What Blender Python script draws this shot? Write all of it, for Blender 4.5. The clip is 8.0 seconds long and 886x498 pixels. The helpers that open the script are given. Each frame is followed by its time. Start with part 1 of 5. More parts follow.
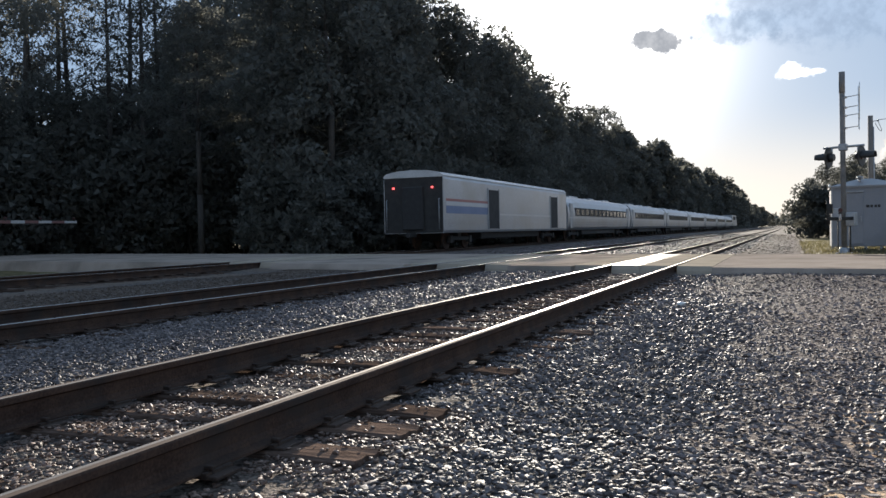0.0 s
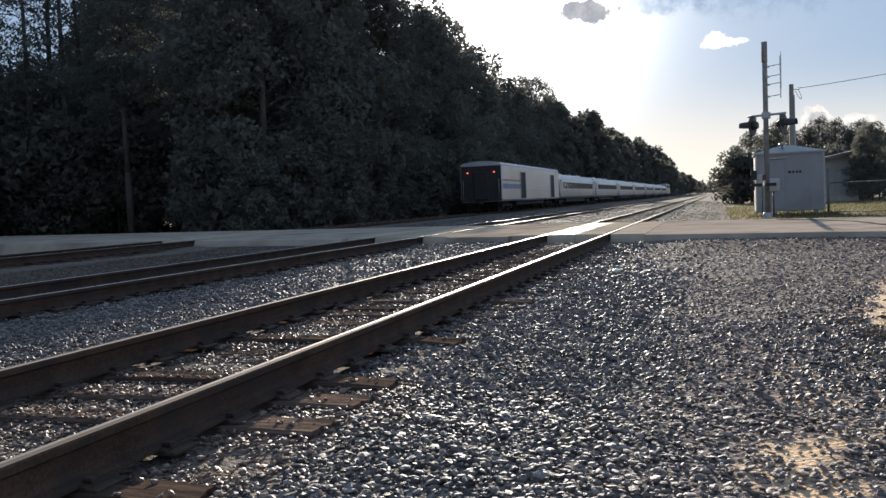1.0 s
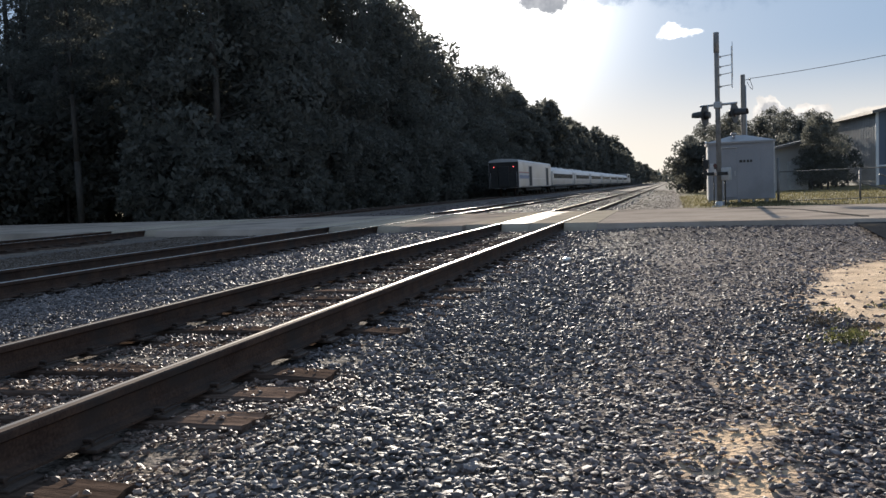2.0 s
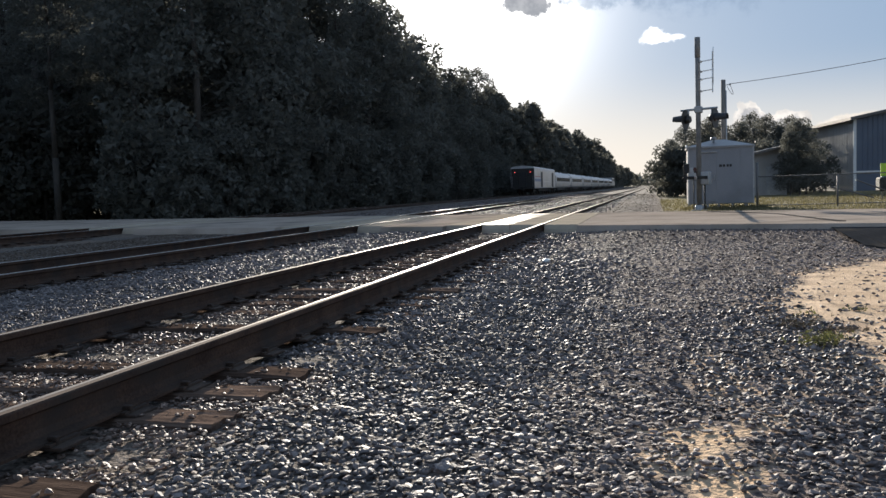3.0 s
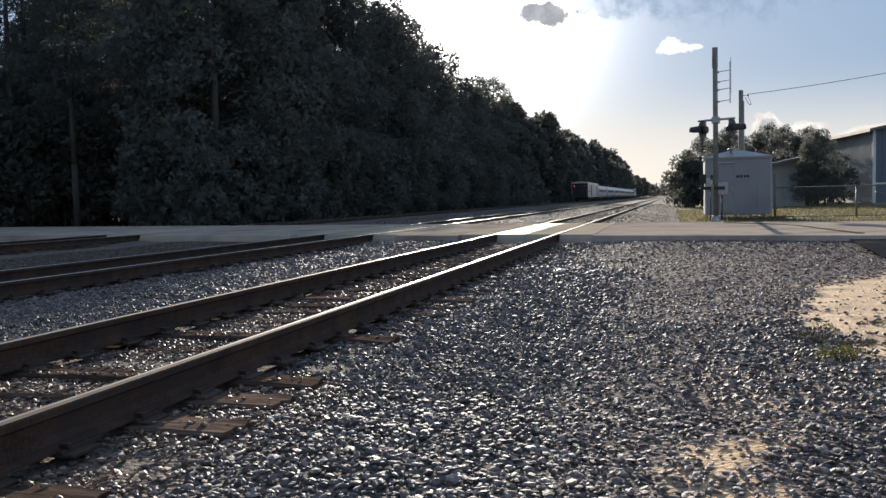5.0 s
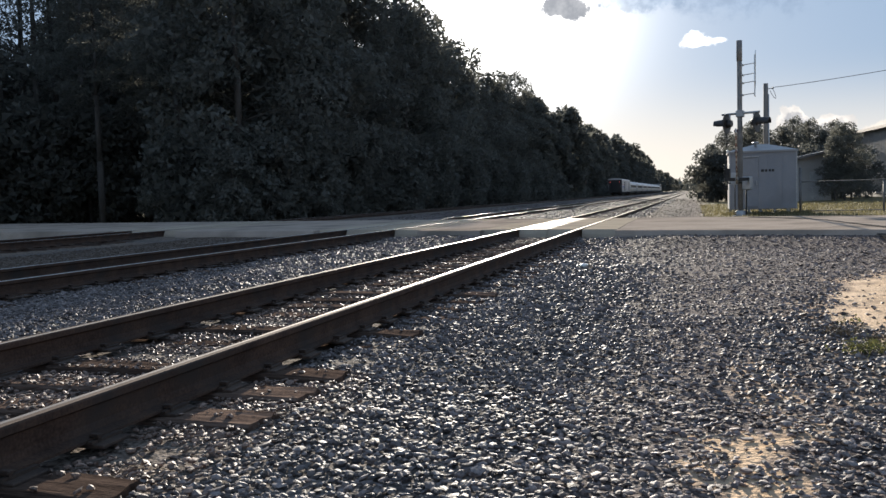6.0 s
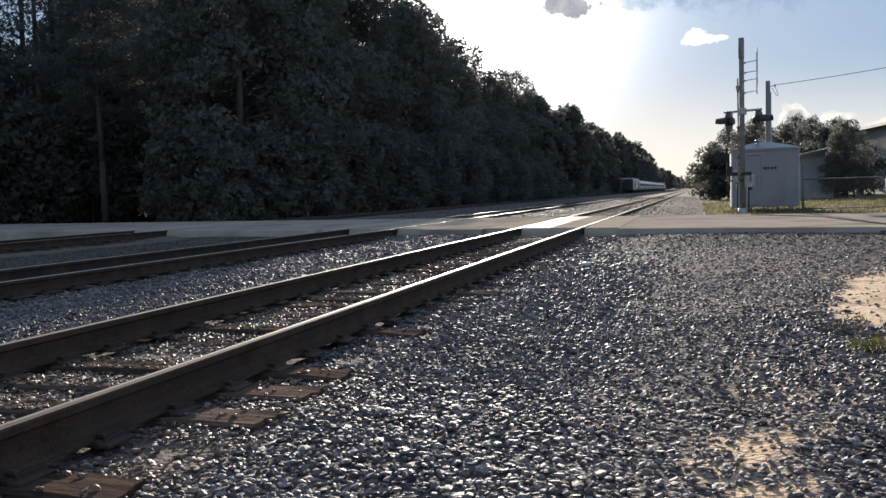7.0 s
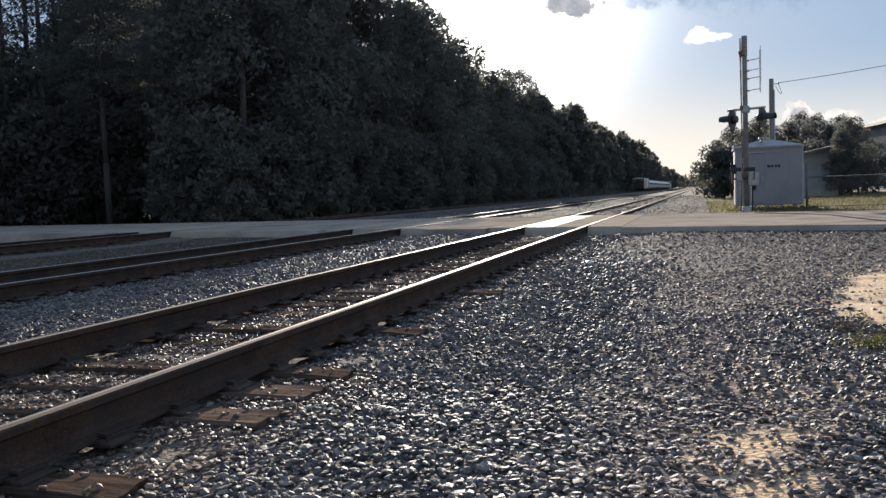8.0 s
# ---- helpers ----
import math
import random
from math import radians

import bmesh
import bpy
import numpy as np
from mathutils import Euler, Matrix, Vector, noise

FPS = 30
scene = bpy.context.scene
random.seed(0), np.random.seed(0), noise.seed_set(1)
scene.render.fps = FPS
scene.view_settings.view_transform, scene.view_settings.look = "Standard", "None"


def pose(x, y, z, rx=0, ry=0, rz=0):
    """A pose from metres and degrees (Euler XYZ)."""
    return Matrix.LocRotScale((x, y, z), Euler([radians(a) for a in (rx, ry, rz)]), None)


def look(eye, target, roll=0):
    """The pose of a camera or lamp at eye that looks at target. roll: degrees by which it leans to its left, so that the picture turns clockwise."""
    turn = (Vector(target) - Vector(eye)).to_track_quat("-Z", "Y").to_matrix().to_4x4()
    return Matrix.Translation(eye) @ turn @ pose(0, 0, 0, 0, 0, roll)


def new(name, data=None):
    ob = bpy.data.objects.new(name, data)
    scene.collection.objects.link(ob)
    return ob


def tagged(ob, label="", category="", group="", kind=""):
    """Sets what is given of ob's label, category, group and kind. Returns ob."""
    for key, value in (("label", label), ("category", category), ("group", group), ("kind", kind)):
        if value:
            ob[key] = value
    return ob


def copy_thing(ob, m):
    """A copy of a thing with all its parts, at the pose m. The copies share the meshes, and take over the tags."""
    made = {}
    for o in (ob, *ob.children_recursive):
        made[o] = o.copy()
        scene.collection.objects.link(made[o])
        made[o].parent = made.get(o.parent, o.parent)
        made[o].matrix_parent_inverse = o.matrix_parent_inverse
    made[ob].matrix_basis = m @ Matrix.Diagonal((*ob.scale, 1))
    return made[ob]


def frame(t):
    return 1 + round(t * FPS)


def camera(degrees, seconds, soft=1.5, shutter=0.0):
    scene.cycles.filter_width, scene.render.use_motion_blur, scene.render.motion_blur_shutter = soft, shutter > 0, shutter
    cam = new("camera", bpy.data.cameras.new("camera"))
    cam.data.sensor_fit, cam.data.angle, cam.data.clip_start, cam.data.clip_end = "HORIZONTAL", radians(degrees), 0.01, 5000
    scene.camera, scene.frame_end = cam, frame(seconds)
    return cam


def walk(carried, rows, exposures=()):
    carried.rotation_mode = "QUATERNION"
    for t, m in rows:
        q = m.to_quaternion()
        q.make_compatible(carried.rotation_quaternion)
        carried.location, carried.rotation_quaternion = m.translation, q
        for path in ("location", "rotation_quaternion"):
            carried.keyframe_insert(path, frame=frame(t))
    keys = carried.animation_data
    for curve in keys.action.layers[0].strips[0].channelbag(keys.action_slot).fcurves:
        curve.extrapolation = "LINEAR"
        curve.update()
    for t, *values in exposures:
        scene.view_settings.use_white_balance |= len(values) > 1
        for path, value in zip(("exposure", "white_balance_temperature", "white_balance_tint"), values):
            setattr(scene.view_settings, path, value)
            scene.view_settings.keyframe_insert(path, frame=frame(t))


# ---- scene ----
cam = camera(55.7, 8.0)
PATH = [
    (0, (2.395, 0.227, 1.034), (1.626, 2.073, 0.994), -1.2),
    (0.5, (2.348, 0.043, 1.06), (1.65, 1.915, 0.984), -2.5),
    (1, (2.372, 0.113, 1.037), (1.746, 2.009, 0.928), -2.4),
    (1.5, (2.425, 0.178, 1.03), (1.854, 2.09, 0.895), -2.5),
    (3, (2.48, 0.26, 1.006), (1.989, 2.193, 0.869), -1.8),
    (3.5, (2.48, 0.273, 1.002), (1.998, 2.21, 0.874), -1.4),
    (4, (2.487, 0.286, 1.007), (2.003, 2.223, 0.89), -1.4),
    (4.5, (2.489, 0.283, 1.013), (1.99, 2.216, 0.9), -1.4),
    (6, (2.48, 0.262, 1.0), (1.904, 2.173, 0.876), -1.6),
    (6.5, (2.479, 0.262, 1.002), (1.897, 2.171, 0.875), -1.7),
    (7, (2.474, 0.256, 1.003), (1.893, 2.166, 0.876), -1.8),
    (7.5, (2.481, 0.254, 1.002), (1.9, 2.163, 0.879), -2.0),
    (8, (2.491, 0.252, 0.998), (1.901, 2.159, 0.871), -2.1),
]
walk(cam, [(t, look(eye, target, roll)) for t, eye, target, roll in PATH], exposures=((0, 1.15), (1.5, 1.1), (3, 1.0), (4.5, 1.0), (6, 1.1), (8, 1.1)))

# ---------------------------------------------------------------- world, sun
SUN_AZ, SUN_EL = radians(13.6), radians(13.8)
SUN_DIR = Vector((-math.sin(SUN_AZ) * math.cos(SUN_EL), math.cos(SUN_AZ) * math.cos(SUN_EL), math.sin(SUN_EL)))


def build_world():
    w = bpy.data.worlds.new("sky_world")
    scene.world = w
    w.use_nodes = True
    nt = w.node_tree
    nt.nodes.clear()
    N = nt.nodes.new
    L = nt.links.new
    out = N("ShaderNodeOutputWorld")
    bg = N("ShaderNodeBackground")
    sky = N("ShaderNodeTexSky")
    sky.sky_type = "NISHITA"
    sky.sun_disc = False
    sky.sun_elevation = SUN_EL
    sky.sun_rotation = -SUN_AZ
    sky.air_density, sky.dust_density, sky.ozone_density = 1.0, 0.7, 1.5
    tc = N("ShaderNodeTexCoord")

    def dotted(vec):
        n = N("ShaderNodeVectorMath")
        n.operation = "DOT_PRODUCT"
        L(tc.outputs["Generated"], n.inputs[0])
        n.inputs[1].default_value = vec
        return n.outputs["Value"]

    def ramp(src, a, b, lo=0.0, hi=1.0):
        n = N("ShaderNodeMapRange")
        n.interpolation_type = "SMOOTHERSTEP"
        L(src, n.inputs[0])
        n.inputs[1].default_value, n.inputs[2].default_value = a, b
        n.inputs[3].default_value, n.inputs[4].default_value = lo, hi
        return n.outputs[0]

    def math_node(op, a, b):
        n = N("ShaderNodeMath")
        n.operation = op
        for i, v in enumerate((a, b)):
            if isinstance(v, (int, float)):
                n.inputs[i].default_value = v
            else:
                L(v, n.inputs[i])
        return n.outputs[0]

    def mix(fac, a, b, kind="MIX"):
        n = N("ShaderNodeMix")
        n.data_type = "RGBA"
        n.blend_type = kind
        for i, v in ((0, fac), (6, a), (7, b)):
            if isinstance(v, (int, float)):
                n.inputs[i].default_value = v
            elif isinstance(v, tuple):
                n.inputs[i].default_value = v
            else:
                L(v, n.inputs[i])
        return n.outputs[2]

    # a clear sky seen through even summer haze
    base = mix(0.93, sky.outputs[0], (1.3, 1.88, 2.8, 1.0))
    # thin bright cloud veil round the sun
    d = dotted(SUN_DIR)
    glow = math_node("POWER", math_node("MAXIMUM", d, 0.0), 150.0)
    glow2 = math_node("POWER", math_node("MAXIMUM", d, 0.0), 14.0)
    base = mix(1.0, base, mix(glow, (0, 0, 0, 1), (20.0, 19.4, 18.6, 1)), "ADD")
    base = mix(1.0, base, mix(glow2, (0, 0, 0, 1), (0.5, 0.5, 0.5, 1)), "ADD")

    # warm low haze along the whole horizon
    sepz = N("ShaderNodeSeparateXYZ")
    L(tc.outputs["Generated"], sepz.inputs[0])
    low = math_node("MULTIPLY", ramp(sepz.outputs[2], 0.16, 0.0), 0.72)
    base = mix(low, base, (5.3, 4.85, 4.2, 1.0))

    # cumulus puffs of the afternoon
    def direction(az, el):
        az, el = radians(az), radians(el)
        return Vector((-math.sin(az) * math.cos(el), math.cos(az) * math.cos(el), math.sin(el)))

    noise_n = N("ShaderNodeTexNoise")
    noise_n.inputs["Scale"].default_value = 58.0
    noise_n.inputs["Detail"].default_value = 7.0
    noise_n.inputs["Roughness"].default_value = 0.6
    L(tc.outputs["Generated"], noise_n.inputs["Vector"])

    def cloud(az, el, wide, tall, col, strength=1.0, rough=0.9, soft_edge=0.5):
        c = direction(az, el)
        right = Vector((math.cos(radians(az)), math.sin(radians(az)), 0))
        up = right.cross(c)
        u, v = dotted(right), dotted(up)
        c0, c1 = right.dot(c), up.dot(c)
        u = math_node("DIVIDE", math_node("SUBTRACT", u, c0), math.tan(radians(wide)))
        v = math_node("DIVIDE", math_node("SUBTRACT", v, c1), math.tan(radians(tall)))
        r = math_node("SQRT", math_node("ADD", math_node("MULTIPLY", u, u), math_node("MULTIPLY", v, v)), 0.0)
        r = math_node("ADD", r, math_node("MULTIPLY", math_node("SUBTRACT", noise_n.outputs[0], 0.5), -2.2 * rough))
        front = math_node("GREATER_THAN", dotted(c), 0.5)
        m = math_node("MULTIPLY", math_node("MULTIPLY", ramp(r, 1.05, 1.05 - soft_edge), strength), front)
        return m, col

    for args in CLOUDS:
        m, col = cloud(*args)
        shade = mix(1.0, (*[c * 1.0 for c in col], 1.0), mix(ramp(noise_n.outputs[0], 0.3, 0.7), (1.18, 1.16, 1.14, 1), (0.80, 0.81, 0.83, 1)), "MULTIPLY")
        base = mix(m, base, shade)
    L(base, bg.inputs["Color"])
    bg.inputs["Strength"].default_value = SKY_STRENGTH
    L(bg.outputs[0], out.inputs[0])


# azimuth, elevation, half width, half height (degrees), radiance before the sky's strength, cover, raggedness
SKY_STRENGTH = 0.10
CLOUDS = [
    (6.9, 11.7, 2.9, 1.0, (9.5, 9.4, 9.3), 0.8, 0.6),
    (8.1, 12.1, 1.95, 0.8, (2.0, 2.1, 2.3), 0.97, 0.85, 0.3),
    (3.0, 12.6, 4.0, 1.1, (2.2, 2.8, 3.6), 0.6, 0.6),
    (-4.0, 14.0, 10.0, 3.6, (1.9, 2.5, 3.4), 0.6, 0.35),
    (-0.35, 9.45, 1.05, 0.42, (9.5, 9.4, 9.2), 0.97, 0.95),
    (-0.15, 9.8, 0.6, 0.42, (9.5, 9.4, 9.2), 0.97, 0.9),
    (-1.5, 9.45, 0.8, 0.2, (8.0, 8.0, 8.1), 0.6, 0.95),
    (-5.95, 4.1, 0.95, 0.9, (5.0, 4.75, 4.5), 0.97, 0.85, 0.14),
    (-6.1, 3.95, 0.85, 0.75, (2.9, 2.9, 3.0), 0.85, 0.8, 0.4),
    (-8.1, 3.65, 1.35, 0.75, (4.8, 4.55, 4.3), 0.97, 0.85, 0.14),
    (-8.2, 3.5, 1.25, 0.62, (3.0, 3.0, 3.05), 0.85, 0.8, 0.4),
    (-12.5, 3.4, 3.2, 0.7, (4.6, 4.25, 3.8), 0.85, 0.7, 0.3),
]
build_world()
sun = new("sun", bpy.data.lights.new("sun", "SUN"))
sun.data.energy = 5.0
sun.data.angle = radians(0.6)
sun.data.color = (1.0, 0.91, 0.78)
sun.matrix_world = look(SUN_DIR * 100, (0, 0, 0))


# ---------------------------------------------------------------- materials
def material(name, colors, rough=0.8, metal=0.0, scale=8.0, fine=60.0, bump=0.2, bump_dist=0.01, per_object=0.0,
             per_island=0.0, stain=None, stain_scale=1.2, translucent=0.0, spec=0.5, stretch=(1, 1, 1)):
    """Two-colour surface with coarse and fine variation, optional stains, islands or per-object spread."""
    m = bpy.data.materials.new(name)
    m.use_nodes = True
    nt = m.node_tree
    N, L = nt.nodes.new, nt.links.new
    b = nt.nodes["Principled BSDF"]
    geo = N("ShaderNodeNewGeometry")
    mp = N("ShaderNodeMapping")
    mp.inputs["Scale"].default_value = stretch
    tc = N("ShaderNodeTexCoord")
    L(tc.outputs["Object"], mp.inputs[0])
    n1 = N("ShaderNodeTexNoise")
    n1.inputs["Scale"].default_value, n1.inputs["Detail"].default_value = scale, 4
    n2 = N("ShaderNodeTexNoise")
    n2.inputs["Scale"].default_value, n2.inputs["Detail"].default_value = fine, 3
    L(mp.outputs[0], n1.inputs[0])
    L(mp.outputs[0], n2.inputs[0])
    mixed = N("ShaderNodeMath")
    mixed.operation = "MULTIPLY_ADD"
    L(n2.outputs[0], mixed.inputs[0])
    mixed.inputs[1].default_value = 0.5
    half = N("ShaderNodeMath")
    half.operation = "MULTIPLY"
    L(n1.outputs[0], half.inputs[0])
    half.inputs[1].default_value = 0.5
    L(half.outputs[0], mixed.inputs[2])
    cr = N("ShaderNodeValToRGB")
    L(mixed.outputs[0], cr.inputs[0])
    cr.color_ramp.elements[0].position, cr.color_ramp.elements[1].position = 0.36, 0.64
    cr.color_ramp.elements[0].color = (*colors[0], 1)
    cr.color_ramp.elements[1].color = (*colors[1], 1)
    col = cr.outputs[0]
    if stain:
        n3 = N("ShaderNodeTexNoise")
        n3.inputs["Scale"].default_value, n3.inputs["Detail"].default_value = stain_scale, 5
        L(tc.outputs["Object"], n3.inputs[0])
        r3 = N("ShaderNodeMapRange")
        L(n3.outputs[0], r3.inputs[0])
        r3.inputs[1].default_value, r3.inputs[2].default_value = 0.48, 0.68
        mx = N("ShaderNodeMix")
        mx.data_type = "RGBA"
        L(r3.outputs[0], mx.inputs[0])
        L(col, mx.inputs[6])
        mx.inputs[7].default_value = (*stain, 1)
        col = mx.outputs[2]
    for amount, source in ((per_object, "o"), (per_island, "i")):
        if amount:
            if source == "o":
                rnd = N("ShaderNodeObjectInfo").outputs["Random"]
            else:
                rnd = geo.outputs["Random Per Island"]
            mr = N("ShaderNodeMapRange")
            L(rnd, mr.inputs[0])
            mr.inputs[3].default_value, mr.inputs[4].default_value = 1 - amount, 1 + amount
            hs = N("ShaderNodeHueSaturation")
            L(mr.outputs[0], hs.inputs["Value"])
            L(col, hs.inputs["Color"])
            col = hs.outputs[0]
    L(col, b.inputs["Base Color"])
    b.inputs["Roughness"].default_value = rough
    b.inputs["Metallic"].default_value = metal
    b.inputs["Specular IOR Level"].default_value = spec
    if bump:
        bp = N("ShaderNodeBump")
        bp.inputs["Strength"].default_value, bp.inputs["Distance"].default_value = bump, bump_dist
        L(mixed.outputs[0], bp.inputs["Height"])
        L(bp.outputs[0], b.inputs["Normal"])
    if translucent:
        tr = N("ShaderNodeBsdfTranslucent")
        L(col, tr.inputs[0])
        mxs = N("ShaderNodeMixShader")
        mxs.inputs[0].default_value = translucent
        L(b.outputs[0], mxs.inputs[1])
        L(tr.outputs[0], mxs.inputs[2])
        L(mxs.outputs[0], nt.nodes["Material Output"].inputs[0])
    return m


def glow_material(name, color, strength):
    m = bpy.data.materials.new(name)
    m.use_nodes = True
    b = m.node_tree.nodes["Principled BSDF"]
    b.inputs["Base Color"].default_value = (*color, 1)
    b.inputs["Emission Color"].default_value = (*color, 1)
    b.inputs["Emission Strength"].default_value = strength
    b.inputs["Roughness"].default_value = 0.3
    return m


M_BALLAST = material("ballast_stone", ((0.070, 0.060, 0.059), (0.212, 0.186, 0.179)), 0.62, 0, 9, 90, 0.5, 0.006, per_island=0.6, spec=0.16)
M_GRAVEL_DIRTY = material("dirty_gravel", ((0.090, 0.072, 0.068), (0.275, 0.226, 0.21)), 0.65, 0, 9, 90, 0.5, 0.006, per_island=0.5, spec=0.1)
M_CINDER = material("cinder_gravel", ((0.06, 0.048, 0.040), (0.17, 0.135, 0.11)), 0.9, 0, 9, 60, 0.5, 0.01, per_island=0.3, spec=0.05)
M_BALLAST_RUST = material("rusty_ballast_stone", ((0.09, 0.06, 0.047), (0.26, 0.185, 0.145)), 0.6, 0, 9, 90, 0.5, 0.006, per_island=0.5, spec=0.35)
M_RUST = material("rail_rust", ((0.036, 0.023, 0.018), (0.096, 0.060, 0.043)), 0.88, 0.0, 5, 70, 0.4, 0.004, stain=(0.045, 0.036, 0.031), stain_scale=3, spec=0.15)
M_RAILTOP = material("polished_rail_steel", ((0.34, 0.29, 0.25), (0.50, 0.44, 0.38)), 0.46, 1.0, 6, 90, 0.05, 0.002, stretch=(1, 0.02, 1))
# farther tracks' worn heads: bright sheen put into a pale, mostly diffuse colour
M_RAILSHEEN = material("worn_sheen_rail_steel", ((0.55, 0.53, 0.51), (0.70, 0.68, 0.65)), 0.55, 0.25, 6, 90, 0.05, 0.002, stretch=(1, 0.02, 1))
M_RAILDULL = material("dull_rail_head", ((0.10, 0.076, 0.062), (0.19, 0.145, 0.118)), 0.85, 0.0, 6, 90, 0.1, 0.002, stretch=(1, 0.05, 1), spec=0.03)
M_TIE = material("creosoted_timber", ((0.044, 0.031, 0.025), (0.15, 0.106, 0.083)), 0.85, 0, 3, 22, 0.8, 0.012, per_object=0.35, stretch=(0.6, 9, 9), spec=0.0)
M_PLATE = material("tie_plate_rust", ((0.03, 0.02, 0.016), (0.075, 0.05, 0.036)), 0.8, 0.2, 12, 80, 0.4, 0.004, per_object=0.2)
M_ROAD = material("worn_road", ((0.30, 0.248, 0.205), (0.42, 0.352, 0.295)), 0.95, 0, 1.4, 70, 0.5, 0.012, stain=(0.20, 0.17, 0.14), stain_scale=0.5, spec=0.0)
M_PANEL = material("crossing_concrete", ((0.34, 0.285, 0.22), (0.45, 0.38, 0.295)), 0.8, 0, 2, 60, 0.25, 0.004, stain=(0.30, 0.26, 0.21), stain_scale=1.0, per_object=0.1, spec=0.0)
M_PANEL_WORN = material("polished_crossing_concrete", ((0.34, 0.285, 0.22), (0.45, 0.38, 0.295)), 0.7, 0, 2, 60, 0.25, 0.004, stain=(0.30, 0.26, 0.21), stain_scale=1.0, per_object=0.1, spec=0.03)


def streaky_polish(m, low, high, rough):
    """Tyre-polished streaks that run along the road."""
    nt = m.node_tree
    b = nt.nodes["Principled BSDF"]
    tc, mp = nt.nodes.new("ShaderNodeTexCoord"), nt.nodes.new("ShaderNodeMapping")
    mp.inputs["Rotation"].default_value = (0, 0, radians(16))
    mp.inputs["Scale"].default_value = (0.35, 5.0, 1.0)
    n, mr = nt.nodes.new("ShaderNodeTexNoise"), nt.nodes.new("ShaderNodeMapRange")
    n.inputs["Scale"].default_value, n.inputs["Detail"].default_value = 1.6, 5
    nt.links.new(tc.outputs["Object"], mp.inputs[0])
    nt.links.new(mp.outputs[0], n.inputs[0])
    nt.links.new(n.outputs[0], mr.inputs[0])
    mr.inputs[1].default_value, mr.inputs[2].default_value = 0.48, 0.60
    mr.inputs[3].default_value, mr.inputs[4].default_value = low, high
    nt.links.new(mr.outputs[0], b.inputs["Specular IOR Level"])
    b.inputs["Roughness"].default_value = rough


streaky_polish(M_PANEL_WORN, 0.0, 0.03, 0.58)
M_GRASS = material("grass_blade", ((0.10, 0.09, 0.045), (0.22, 0.19, 0.095)), 0.7, 0, 1, 9, 0, per_island=0.4, translucent=0.4)
M_LEAF = material("dark_leaves", ((0.110, 0.112, 0.098), (0.128, 0.129, 0.112)), 0.7, 0, 0.4, 4, 0, per_island=0.2, per_object=0.1, translucent=0.5)
M_NEEDLE = material("pine_needles", ((0.110, 0.112, 0.098), (0.128, 0.129, 0.112)), 0.7, 0, 0.4, 4, 0, per_island=0.2, per_object=0.1, translucent=0.5)
M_BARK = material("pine_bark", ((0.042, 0.037, 0.032), (0.095, 0.083, 0.072)), 0.9, 0, 3, 16, 0.8, 0.03, stretch=(1, 1, 0.25))
M_STEEL = material("stainless_car_side", ((0.36, 0.37, 0.39), (0.50, 0.51, 0.53)), 0.4, 0.7, 0.4, 30, 0.06, 0.004, stretch=(1, 0.15, 1), stain=(0.38, 0.37, 0.36), stain_scale=0.4)
M_CARROOF = material("car_roof_grey", ((0.40, 0.41, 0.42), (0.55, 0.56, 0.57)), 0.42, 0.4, 1, 20, 0.1, 0.005)
M_DARK = material("underframe_black", ((0.02, 0.02, 0.02), (0.05, 0.048, 0.045)), 0.75, 0.2, 3, 30, 0.3, 0.01)
M_RUBBER = material("black_rubber", ((0.015, 0.015, 0.016), (0.03, 0.03, 0.03)), 0.7, 0, 5, 40, 0.1, 0.003)
M_GLASS = material("tinted_glass", ((0.02, 0.022, 0.026), (0.03, 0.033, 0.038)), 0.08, 0, 2, 20, 0.0)
M_RED = material("stripe_red", ((0.34, 0.13, 0.12), (0.40, 0.16, 0.15)), 0.5, 0, 1, 30, 0.05, 0.003)
M_BLUE = material("stripe_blue", ((0.13, 0.18, 0.30), (0.17, 0.22, 0.35)), 0.5, 0, 1, 30, 0.05, 0.003)
M_WHITE = material("stripe_white", ((0.50, 0.50, 0.50), (0.58, 0.58, 0.58)), 0.5, 0, 1, 30, 0.05, 0.003)
M_TAIL = glow_material("tail_lamp_red", (1.0, 0.12, 0.12), 1.0)
M_HUT = material("hut_silver_paint", ((0.215, 0.225, 0.25), (0.26, 0.27, 0.295)), 0.5, 0.15, 1.5, 40, 0.15, 0.004, stain=(0.205, 0.21, 0.225), stain_scale=0.9, stretch=(1, 1, 0.4))
M_HUTROOF = material("hut_roof", ((0.22, 0.225, 0.235), (0.29, 0.295, 0.305)), 0.45, 0.2, 2, 30, 0.15, 0.004)
M_GALV = material("galvanised_steel", ((0.30, 0.31, 0.32), (0.46, 0.47, 0.48)), 0.5, 0.6, 6, 50, 0.15, 0.003)
M_BLACK = material("signal_black_paint", ((0.02, 0.02, 0.022), (0.04, 0.04, 0.042)), 0.5, 0, 5, 40, 0.1, 0.003)
M_LENS = material("red_lens", ((0.03, 0.006, 0.006), (0.05, 0.008, 0.008)), 0.3, 0, 10, 60, 0.0)
M_SIGNWHITE = material("sign_white", ((0.66, 0.66, 0.64), (0.76, 0.76, 0.74)), 0.45, 0, 3, 40, 0.05, 0.002)
M_WOOD = material("weathered_pole_wood", ((0.13, 0.115, 0.10), (0.25, 0.225, 0.20)), 0.9, 0, 3, 18, 0.6, 0.012, stretch=(6, 6, 0.4))
M_WIRE = material("black_cable", ((0.02, 0.02, 0.02), (0.04, 0.04, 0.04)), 0.6, 0, 5, 40, 0.0)
